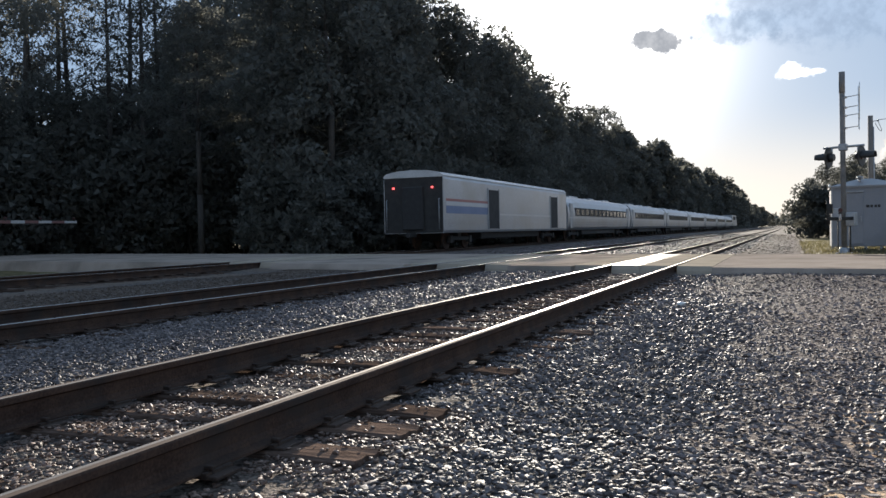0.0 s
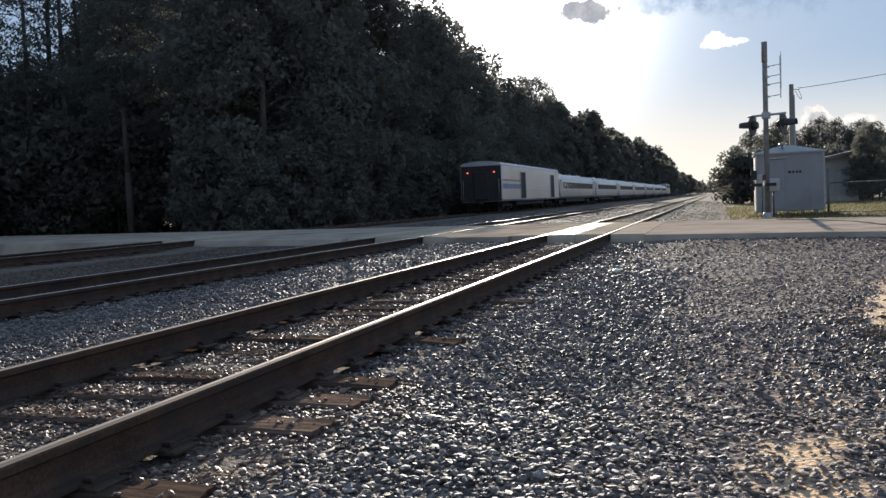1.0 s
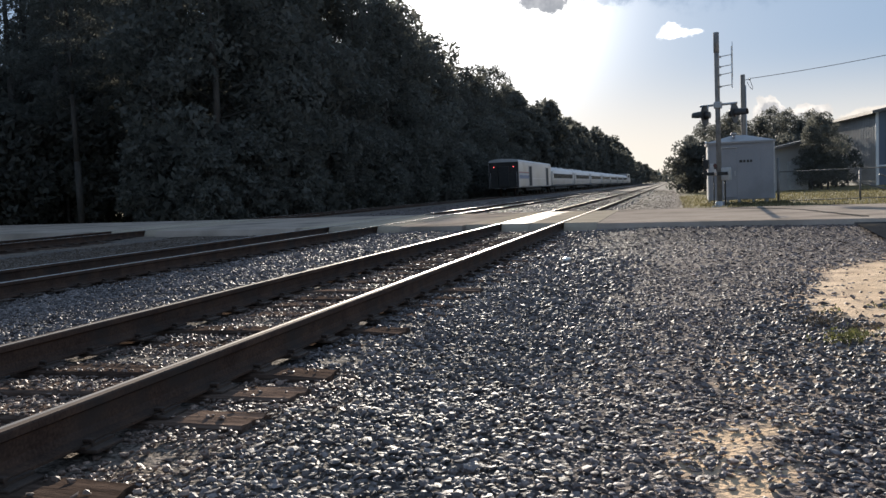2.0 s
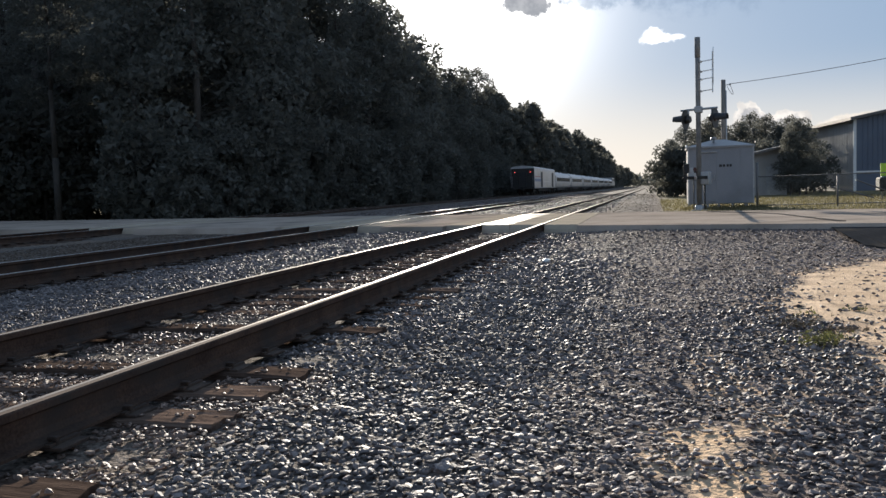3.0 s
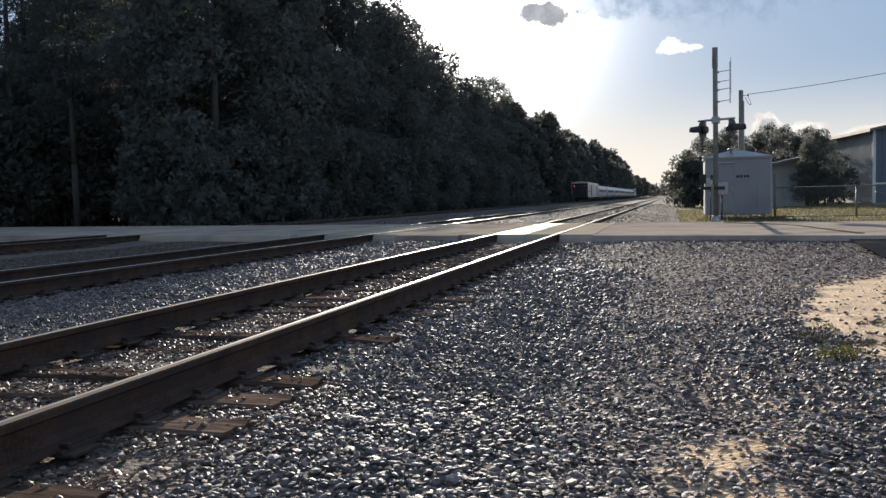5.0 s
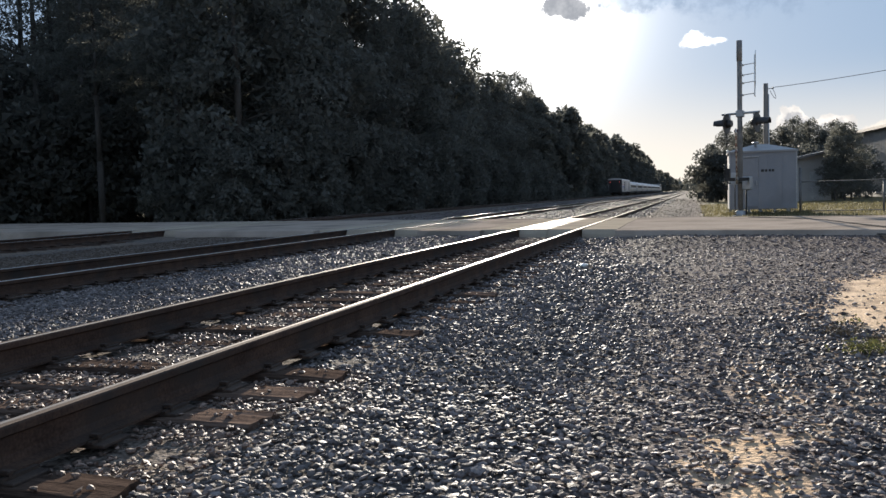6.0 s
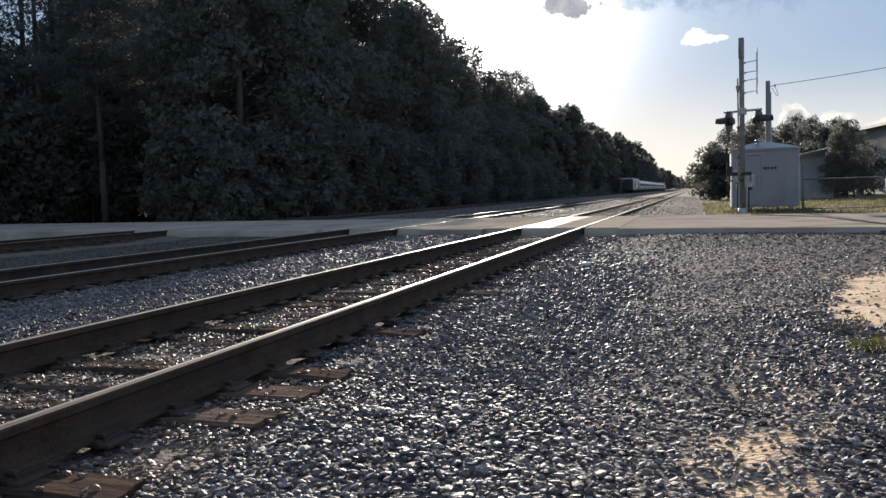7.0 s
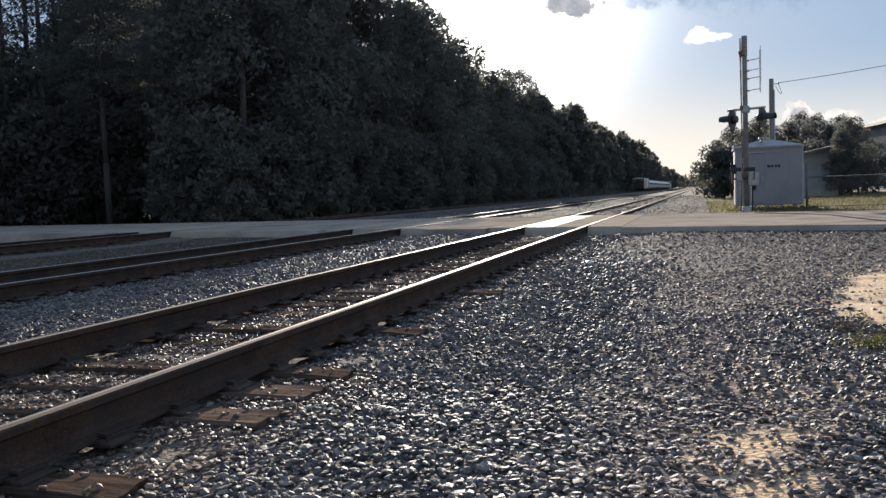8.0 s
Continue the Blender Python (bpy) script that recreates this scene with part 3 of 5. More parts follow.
def sand_mask(x, y):
    """1 where bare sand shows and stones thin out."""
    w = 0.5 * smooth_noise(x, y, 0.5, 3) + 0.25 * smooth_noise(x, y, 0.17, 8)
    edge = 3.57 + 0.2 * np.clip(y - 7.5, 0, None) + 0.5 * np.clip(y - 10.5, 0, None) + 0.1 * np.clip((7.15 - y) / 0.35, 0, 1)
    yard = (x + 0.6 * w > edge) & (y + w > 4.6) & (y + w < 14.2)
    spot = ((x - 2.64) ** 2 + 0.13 * (y - 3.6) ** 2 + 0.16 * w) < 0.026
    return yard | spot


def ballast():
    k20 = [stone_template(20, i) for i in range(14)]
    k8 = [stone_template(8, 50 + i) for i in range(10)]
    bands = [(1.8, 4.6, 0.028, k20, 0.019), (4.6, 7.5, 0.031, k8, 0.023), (7.5, 11.0, 0.040, k8, 0.028), (11.0, 24.5, 0.058, k8, 0.036), (27.0, 46.0, 0.13, k8, 0.045), (46.0, 95.0, 0.26, k8, 0.07)]
    grey, rust, worn = [], [], []
    for y0, y1, s, kinds, size in bands:
        p = jitter_grid(-11.5, 8, y0, y1, s)
        x, y = p[:, 0], p[:, 1]
        keep = (x > 1.4 - 1.22 * y) & (x < np.minimum(3.1 + 0.27 * y, 8)) & ((y < road_near(x) - 0.15) | ((y > road_far(x) + 0.15) & (x < 3.0)))
        keep &= ~(sand_mask(x, y) & (rng.random(len(p)) < np.where(x < 3.2, 0.76, 0.9)))
        thin = np.clip((x - 1.3) / 1.8, 0, 1) * (0.08 + 0.14 * smooth_noise(x, y, 0.45, 6))
        keep &= rng.random(len(p)) > thin
        for cx in TRACK_X:
            for side in (-1, 1):
                keep &= np.abs(x - cx - side * GAUGE / 2) > 0.079
        p = p[keep]
        # stones lie between the ties, with a few strays on top
        x, y = p[:, 0], p[:, 1]
        for ci, cx in enumerate(TRACK_X[:2]):
            on = np.zeros(len(p), bool)
            proud = np.zeros(len(p), bool)
            for ty, tz in TIE_ROWS[ci]:
                hit = (np.abs(y - ty) < 0.125) & (np.abs(x - cx) < 1.32)
                on |= hit
                if tz > 0.005:
                    proud |= hit
            inner = np.abs(x - cx) < 0.7
            keep = ~(on & (rng.random(len(p)) < np.where(proud & ~inner, 0.95, np.where(inner, np.where(y > 4.6, 0.82, 0.5), np.where(y > 6.5, 0.6, 0.7)))))
            p, x, y = p[keep], x[keep], y[keep]
        between = (np.abs(x - TRACK_X[0]) < 0.70) | ((x > 0.05) & (y < 4.8) & (x < 0.72 + 0.3 * smooth_noise(x, y, 0.5, 9) + rng.normal(0, 0.15, len(p))))
        wander = 0.35 * smooth_noise(x, y, 0.8, 4) + rng.normal(0, 0.22, len(p))
        dirty = ((x + wander > 1.9) & ((x + wander < 3.05) | (y + 3 * wander > 8.4))) | ((x + wander > 0.95) & (y + 4 * wander > 12.5))
        cinder = (y > 26) & (x > 0.75) & ~between
        dull = (x + wander < -7.3) & (y < 26)
        far_grey = ~between & ~dirty & ~cinder & ~dull
        grey.append((p[far_grey], size, kinds))
        if cinder.any():
            scatter_stones("gravel", p[cinder], size * 0.8, kinds, M_CINDER, "dark brown trodden cinder gravel beyond the road", lift=-0.01, squash=(0.12, 0.28))
        if dull.any():
            scatter_stones("gravel", p[dull], size * 0.85, kinds, M_CINDER, "dull dark gravel between the two far tracks", lift=-0.008, squash=(0.25, 0.5))
        worn.append((p[dirty & ~cinder], size * (0.92 if y0 < 7 else 0.8), kinds))
        rust.append((p[between], size * 0.85, kinds))
    for x0, x1, y0, y1 in ((-11.5, 6.0, -4.0, 1.8), (-11.5, 6.0, 1.8, 11.0)):
        p = jitter_grid(x0, x1, y0, y1, 0.095)
        x, y = p[:, 0], p[:, 1]
        keep = ~((x > 1.4 - 1.22 * y) & (x < 3.1 + 0.27 * y) & (y > 1.8)) & ~sand_mask(x, y)
        for cx in TRACK_X:
            keep &= (np.abs(np.abs(x - cx) - GAUGE / 2) > 0.09) & ((np.abs(x - cx) > 1.35) | (rng.random(len(p)) < 0.5))
        grey.append((p[keep], 0.046, k8))
    for p, size, kinds in grey:
        beyond = len(p) and p[:, 1].min() > 26
        scatter_stones("ballast_stones", p, size, kinds, M_BALLAST, "loose grey crushed-stone ballast beside the tracks", squash=(0.15, 0.32) if beyond else (0.26, 0.6))
    for p, size, kinds in worn:
        if not len(p):
            continue
        scatter_stones("gravel", p, size, kinds, M_GRAVEL_DIRTY, "flattened dusty brown-grey gravel beside the track", lift=-0.005, squash=(0.25, 0.5) if p[:, 1].min() < 7 else (0.2, 0.42) if p[:, 1].min() < 10 else (0.16, 0.34))
    for p, size, kinds in rust:
        scatter_stones("ballast_stones", p, size, kinds, M_BALLAST_RUST, "brown-stained ballast stones between the rails", lift=0.005)


TIE_ROWS = [[(c.matrix_basis.translation.y, c.matrix_basis.translation.z) for c in t.children if c.name.startswith("crosstie") and c.matrix_basis.translation.y < 20]
            for t in [o for o in scene.objects if o.name.startswith("railway_track")][:2]]
ballast()


# ---------------------------------------------------------------- trees
def leaves(name, centres, radii, count, size, mat, parent, seed, flat=0.75, needle=False):
    """A crown of small leaf sprays scattered through the limbs' clumps."""
    r = np.random.default_rng(seed)
    centres, radii = np.array(centres), np.array(radii)
    w = radii ** 2
    which = r.choice(len(centres), count, p=w / w.sum())
    d = r.normal(size=(count, 3))
    d /= np.linalg.norm(d, axis=1)[:, None]
    rad = radii[which] * r.uniform(0.35, 1.12, count) ** 0.6
    p = centres[which] + d * rad[:, None] * np.array([1, 1, flat])
    u = r.normal(size=(count, 3))
    u /= np.linalg.norm(u, axis=1)[:, None]
    v = np.cross(u, r.normal(size=(count, 3)))
    v /= np.linalg.norm(v, axis=1)[:, None]
    s = size * r.lognormal(0, 0.26, (count, 1))
    a = 0.42 if needle else 0.7
    q = np.stack([p - u * s, p + u * s * 0.9 - v * s * a, p + u * s * 0.7 + v * s * a], 1)
    f = np.arange(count * 3).reshape(-1, 3)
    return from_arrays(name, q.reshape(-1, 3), f, mat, parent)


def tree(kind, h, seed, count, size, label, category="tree"):
    r = random.Random(seed)
    t = empty("pine_tree" if kind == "pine" else ("shrub" if kind == "shrub" else "broadleaf_tree"))
    tagged(t, label, category, "woods")
    bm = bmesh.new()
    base = {"pine": 0.22, "leaf": 0.25, "shrub": 0.07}[kind] * (h / 16 if kind != "shrub" else 1)
    lean = Vector((r.uniform(-0.3, 0.3), r.uniform(-0.3, 0.3), 0)) * h / 16
    pts = [Vector((0, 0, -0.4))] + [lean * f + Vector((r.uniform(-0.1, 0.1), r.uniform(-0.1, 0.1), h * f)) for f in (0.25, 0.5, 0.75, 0.95)]
    for i, (a, b) in enumerate(zip(pts, pts[1:])):
        tube(bm, a, b, base * (1 - i * 0.22), base * (1 - (i + 1) * 0.22) + 0.02, 7)
    cs, rs = [], []
    if kind == "pine":
        lo, n = 0.45, 26
    elif kind == "leaf":
        lo, n = 0.12, 34
    else:
        lo, n = 0.05, 16
    for i in range(n):
        f = lo + (1 - lo) * (i + r.random()) / n
        prof = {"pine": 0.17 * (1.05 - (f - lo) / (1 - lo)) ** 0.6 + 0.03, "leaf": 0.25 * math.sin(math.pi * min(1, 0.28 + 0.68 * (f - lo) / (1 - lo))) ** 0.8,
                "shrub": 0.45 * math.sin(math.pi * (0.25 + 0.7 * f))}[kind]
        ang = i * 2.4 + r.uniform(-0.5, 0.5)
        reach = h * prof * r.uniform(0.45, 1.0)
        c = Vector((math.cos(ang) * reach, math.sin(ang) * reach, h * f)) + lean * f
        root = lean * f + Vector((0, 0, h * max(0.03, f - 0.06)))
        tube(bm, root, c, max(0.02, base * 0.28 * (1.1 - f)), 0.012, 5)
        cs.append(c)
        rs.append(h * {"pine": 0.062, "leaf": 0.092, "shrub": 0.19}[kind] * r.uniform(0.65, 1.25))
    cs.append(lean + Vector((0, 0, h * 0.97)))
    rs.append(h * 0.045)
    part("trunk", bm, M_BARK, t)
    leaves("crown", cs, rs, count, size, M_NEEDLE if kind == "pine" else M_LEAF, t, seed, 0.5 if kind == "pine" else 0.75, kind == "pine")
    return t


def place_trees():
    r = random.Random(11)
    near = [tree("pine", 17.5, 1, 7200, 0.136, "tall dark pine tree at the edge of the woods"),
            tree("pine", 18.5, 2, 7200, 0.138, "tall dark pine tree with a bare lower trunk"),
            tree("leaf", 15.5, 3, 8600, 0.147, "dark broad-leaved tree in the dense woods"),
            tree("leaf", 13.5, 4, 8600, 0.143, "dense dark broad-leaved tree beside the railway"),
            tree("shrub", 5.0, 5, 3000, 0.14, "dark leafy shrub at the wood's edge", "shrub")]
    thin_pine = tree("pine", 18.5, 7, 2300, 0.125, "tall open pine with a bare trunk and sparse crown")
    far = [tree("pine", 17.5, 21, 2400, 0.38, "distant dark pine tree along the railway"),
           tree("leaf", 15.5, 22, 2600, 0.40, "distant dark broad-leaved tree along the railway")]
    first = {}
    tall = {o.name: h for o, h in zip(near + far, (17.5, 18.5, 15.5, 13.5, 5.0, 17.5, 15.5))}

    def crest(y):
        """Height of the wood's edge along the railway."""
        return float(np.interp(y, (40, 60, 78, 90, 99, 110, 118, 126, 140, 190, 250, 300, 390, 470, 492, 530, 700),
                               (18.0, 18.8, 18.6, 16.2, 15.2, 16.0, 18.6, 16.6, 16.6, 16.0, 19.3, 18.4, 18.5, 17.0, 13.8, 14.0, 16.0)))

    def put(src, x, y, s, spin):
        m = pose(x, y, float(ground_z(x, y)), 0, 0, spin)
        key = src.name
        if key not in first:
            first[key] = 1
            src.matrix_basis = m
            src.scale = (s, s, s)
            return
        c = copy_thing(src, m)
        c.scale = (s, s, s)

    def free(x, y):
        return not (road_near(x) - 2.5 < y < road_far(x) + 2.5 and x > -41)

    for row, (x0, step, kinds) in enumerate(((-21.5, 4.6, (2, 3, 0, 1)), (-26.0, 4.6, (0, 1, 1, 2)), (-31.5, 5.2, (1, 0, 0)))):
        y = 22.0
        while y < 150:
            x = x0 + r.uniform(-1.3, 1.3)
            yy = y + r.uniform(-1.2, 1.2)
            if free(x, yy):
                pick = r.choice(kinds)
                src = near[pick] if yy < 125 else far[0 if pick < 2 else 1]
                put(src, x, yy, crest(yy) / tall[src.name] * r.uniform(0.86, 1.02), r.uniform(0, 360))
            y += step
    # the road bends away out of sight: trees close its end
    for i in range(24):
        put(near[r.choice((0, 1, 2, 3, 2))], -45 - 5.5 * (i % 3) + r.uniform(-1.5, 1.5), 24 + i * 1.5, r.uniform(0.74, 0.88), r.uniform(0, 360))
    for i in range(11):
        put(thin_pine, -37.5 - 1.15 * i + r.uniform(-0.8, 0.8), 49.5 - 0.85 * i + r.uniform(-0.5, 0.5) + 3.0 * (i % 2), r.uniform(1.12, 1.28), r.uniform(0, 360))
    for i in range(26):
        put(near[4], -42.5 - 5 * (i % 2) + r.uniform(-1, 1), 25 + i * 1.1, r.uniform(0.9, 1.4), r.uniform(0, 360))
    # tall trees closing the gap over the road's end
    for i in range(12):
        a = radians(33.5 + 1.15 * i)
        d = 74 + 7 * (i % 3) + r.uniform(-2, 2)
        if i < 6:
            put(near[(2, 3, 3, 2)[i % 4]], 2.4 - d * math.sin(a), d * math.cos(a), (1.45, 1.6, 1.6, 1.4)[i % 4] * r.uniform(0.95, 1.05), r.uniform(0, 360))
        put(near[4], 2.4 - 62 * math.sin(a), 62 * math.cos(a), r.uniform(1.2, 1.7), r.uniform(0, 360))
    y = 24.0
    while y < 130:
        x = -19.3 + r.uniform(-0.9, 0.7)
        if free(x, y):
            put(near[4], x, y, r.uniform(0.7, 1.25), r.uniform(0, 360))
        y += 2.6
    for i in range(14):
        put(near[(2, 0, 3)[i % 3]], -40 - 18 * r.random(), 58 + i * 3.0, r.uniform(1.0, 1.2), r.uniform(0, 360))
    y = 34.0
    while y < 80:
        x = -24.8 + r.uniform(-1.0, 1.0)
        if free(x, y):
            put(near[4], x, y, r.uniform(0.7, 1.1), r.uniform(0, 360))
        y += 2.4
    for x0, step in ((-21.5, 6.5), (-28.0, 7.5)):
        y = 150.0
        while y < 760:
            src = far[r.random() < 0.6]
            put(src, x0 + r.uniform(-2, 2), y, crest(y) / tall[src.name] * r.uniform(0.82, 1.03), r.uniform(0, 360))
            y += step * (1 + (y - 150) / 500)
    # woods deeper in
    rr = np.random.default_rng(5)
    n = 80000
    p = np.stack([rr.uniform(-62, -36, n), 20 + rr.uniform(0, 1, n) ** 2 * 400, rr.uniform(0, 1, n) ** 0.85 * 12.5], 1)
    ok = ~((p[:, 1] > road_near(p[:, 0]) - 2) & (p[:, 1] < road_far(p[:, 0]) + 3) & (p[:, 0] > -49))
    p = p[ok]
    m = 60000
    extra = np.stack([rr.uniform(-84, -64, m), rr.uniform(26, 76, m), rr.uniform(0, 1, m) ** 0.9 * 12.0 - 0.3], 1)
    p = np.concatenate([p, extra])
    n = len(p)
    size = (0.115 + 0.0012 * np.clip(p[:, 1] - 50, 0, 300) + 0.05 * (p[:, 0] < -63))[:, None]
    u = rr.normal(size=(n, 3)) * size
    v = rr.normal(size=(n, 3)) * size * 0.9
    q = np.stack([p - u, p + u - v, p + u + v], 1).reshape(-1, 3)
    w = from_arrays("woods", q, np.arange(n * 3).reshape(-1, 3), M_LEAF)
    tagged(w, "dark depth of the woods behind the front trees", "woods", kind="stuff")
    n = 42000
    p = np.stack([rr.uniform(-125, -100, n), rr.uniform(-60, 260, n), rr.uniform(0, 1, n) ** 0.9 * 15 - 0.5], 1)
    u, v = rr.normal(size=(n, 3)) * 0.42, rr.normal(size=(n, 3)) * 0.34
    q = np.stack([p - u, p + u - v, p + u + v], 1).reshape(-1, 3)
    w = from_arrays("woods", q, np.arange(n * 3).reshape(-1, 3), M_LEAF)
    tagged(w, "deep dark woods far behind the roadside trees", "woods", kind="stuff")
    n = 12000
    p = np.stack([rr.uniform(-48, -43.5, n), rr.uniform(25, 64, n), rr.random(n) * 2.8 - 0.5], 1)
    u, v = rr.normal(size=(n, 3)) * 0.14, rr.normal(size=(n, 3)) * 0.12
    q = np.stack([p - u, p + u - v, p + u + v], 1).reshape(-1, 3)
    w = from_arrays("undergrowth", q, np.arange(n * 3).reshape(-1, 3), M_LEAF)
    tagged(w, "dark undergrowth where the road bends into the woods", "undergrowth", kind="stuff")
    n = 22000
    yy = 37 + rr.random(n) ** 1.6 * 520
    s3 = 0.085 + 0.0016 * yy
    p = np.stack([rr.uniform(-23.5, -18.6, n), yy, rr.random(n) ** 1.3 * (2.6 + 0.8 * smooth_noise(yy, yy * 0, 3.0, 4)) - 0.3], 1)
    u, v = rr.normal(size=(n, 3)) * s3[:, None], rr.normal(size=(n, 3)) * s3[:, None] * 0.8
    q = np.stack([p - u, p + u - v, p + u + v], 1).reshape(-1, 3)
    w = from_arrays("undergrowth", q, np.arange(n * 3).reshape(-1, 3), M_LEAF)
    tagged(w, "dark leafy undergrowth along the foot of the woods", "undergrowth", kind="stuff")
    # behind the hut and the yard
    for x, y, s, k in ((3.9, 78, 0.36, 3), (5.2, 80, 0.40, 2), (6.4, 84, 0.44, 3), (7.6, 82, 0.46, 2), (9.0, 86, 0.47, 3), (10.4, 85, 0.48, 3), (11.8, 90, 0.50, 2),
                       (13.2, 91, 0.48, 3), (12.9, 67, 0.40, 3), (13.5, 68, 0.33, 2), (8.0, 95, 0.52, 3), (12.1, 66, 0.33, 3), (13.6, 84, 0.44, 3), (14.8, 86, 0.45, 2), (15.9, 88, 0.46, 3), (12.4, 83, 0.45, 2)):
        put(near[k], x, y, s, r.uniform(0, 360))
    for i in range(16):
        put(near[4], 3.6 + i * 0.75 + r.uniform(-0.3, 0.3), 76 + r.uniform(-2, 4), r.uniform(0.5, 0.85), r.uniform(0, 360))
    for i in range(30):
        put(far[1], r.uniform(8, 70), r.uniform(260, 700), r.uniform(0.5, 0.9), r.uniform(0, 360))
    for i in range(34):
        x = r.uniform(-60, 90)
        put(far[i % 2], x if abs(x + 4) > 9 else x + 22, r.uniform(800, 1000), r.uniform(0.7, 1.1), r.uniform(0, 360))
    n = 5000
    p = np.stack([rr.uniform(-500, 700, n), rr.uniform(1400, 1500, n), rr.uniform(0, 1, n) * (13 + 5 * rr.random(n))], 1)
    u, v = rr.normal(size=(n, 3)) * 3.0, rr.normal(size=(n, 3)) * 2.2
    q = np.stack([p - u, p - v, p + u, p + v], 1).reshape(-1, 3)
    w = from_arrays("far_woods", q, np.arange(n * 4).reshape(-1, 4), M_LEAF)
    tagged(w, "far belt of woods closing the railway line", "woods", kind="stuff")


place_trees()


# ---------------------------------------------------------------- passenger train
def mirrored(half):
    return [(x, z) for x, z in half] + [(-x, z) for x, z in reversed(half) if x > 1e-6]


def bogie(parent, y):
    b = bmesh.new()
    for s in (-1, 1):
        box(b, s * 1.0 - 0.07, s * 1.0 + 0.07, y - 1.5, y + 1.5, 0.42, 0.62, 0.03)
        for dy in (-1.3, 1.3):
            box(b, s * 1.0 - 0.12, s * 1.0 + 0.12, y + dy - 0.18, y + dy + 0.18, 0.3, 0.66, 0.03)
    box(b, -1.0, 1.0, y - 0.25, y + 0.25, 0.4, 0.85)
    frame_part = part("bogie", b, M_DARK, parent)
    for dy in (-1.3, 1.3):
        for s in (-1, 1):
            w = bmesh.new()
            tube(w, (s * 0.70, y + dy, 0.46), (s * 0.82, y + dy, 0.46), 0.46, 0.46, 20)
            part("wheel", w, M_RUST, frame_part)


def side_x(half, z):
    pts = sorted((p[1], p[0]) for p in half)
    return float(np.interp(z, [p[0] for p in pts], [p[1] for p in pts]))


COACH = [(1.30, 0.80), (1.46, 1.0), (1.53, 1.5), (1.55, 1.95), (1.51, 2.45), (1.38, 2.85), (1.10, 3.15), (0.6, 3.33), (0.0, 3.38)]
BAGGAGE = [(1.50, 0.80), (1.54, 0.92), (1.54, 3.32), (1.50, 3.46), (1.36, 3.60), (0.8, 3.70), (0.0, 3.74)]


def coach():
    L = 25.5
    c = empty("passenger_coach")
    tagged(c, "silver stainless-steel passenger coach with a dark window band", "train coach", "passenger train")
    bm = bmesh.new()
    prism(bm, mirrored(COACH), "y", 0.25, L)
    part("body", bm, M_STEEL, c)
    # fluting ribs along the lower side and the roof
    for z in (1.12, 1.28, 1.44):
        for s in (-1, 1):
            bm = bmesh.new()
            x = side_x(COACH, z)
            box(bm, s * x - 0.012, s * x + 0.012, 0.6, L - 0.4, z - 0.022, z + 0.022)
            part("side_rib", bm, M_STEEL, c)
    for s in (-1, 1):
        bm = bmesh.new()
        x = (side_x(COACH, 1.9) + side_x(COACH, 2.4)) / 2
        box(bm, s * x - 0.02, s * x + 0.02, 2.4, L - 2.2, 1.84, 2.46, 0.006)
        band = part("window_band", bm, M_RUBBER, c, "dark band round the windows")
        bm = bmesh.new()
        box(bm, s * 1.552 - 0.008, s * 1.552 + 0.008, 0.6, L - 0.4, 1.66, 1.74)
        part("side_stripe", bm, M_WHITE, c)
        wm = bpy.data.meshes.new("window_pane")
        bm = bmesh.new()
        box(bm, s * x - 0.028, s * x + 0.028, -0.52, 0.52, 1.92, 2.38, 0.02)
        bm.to_mesh(wm)
        bm.free()
        wm.materials.append(M_GLASS)
        for i in range(13):
            shared("window_pane", wm, c, pose(0, 3.3 + i * 1.58, 0))
        for y in (1.3, L - 1.2):
            bm = bmesh.new()
            box(bm, s * 1.53 - 0.03, s * 1.53 + 0.03, y - 0.45, y + 0.45, 0.95, 2.75, 0.02)
            part("door", bm, M_GALV, c, "recessed steel vestibule door")
    for y, w in ((6.5, 1.4), (13, 0.8), (19.0, 1.4)):
        bm = bmesh.new()
        box(bm, -0.45, 0.45, y - w, y + w, 3.30, 3.46, 0.04)
        part("roof_vent", bm, M_CARROOF, c)
    for y in (0.12, L + 0.12):
        bm = bmesh.new()
        box(bm, -0.7, 0.7, y - 0.13, y + 0.13, 0.9, 2.95, 0.04)
        part("gangway", bm, M_RUBBER, c)
    bm = bmesh.new()
    box(bm, -1.15, 1.15, 6.2, L - 6.2, 0.42, 0.82, 0.05)
    part("underframe_box", bm, M_DARK, c)
    bogie(c, 3.6)
    bogie(c, L - 3.4)
    return c


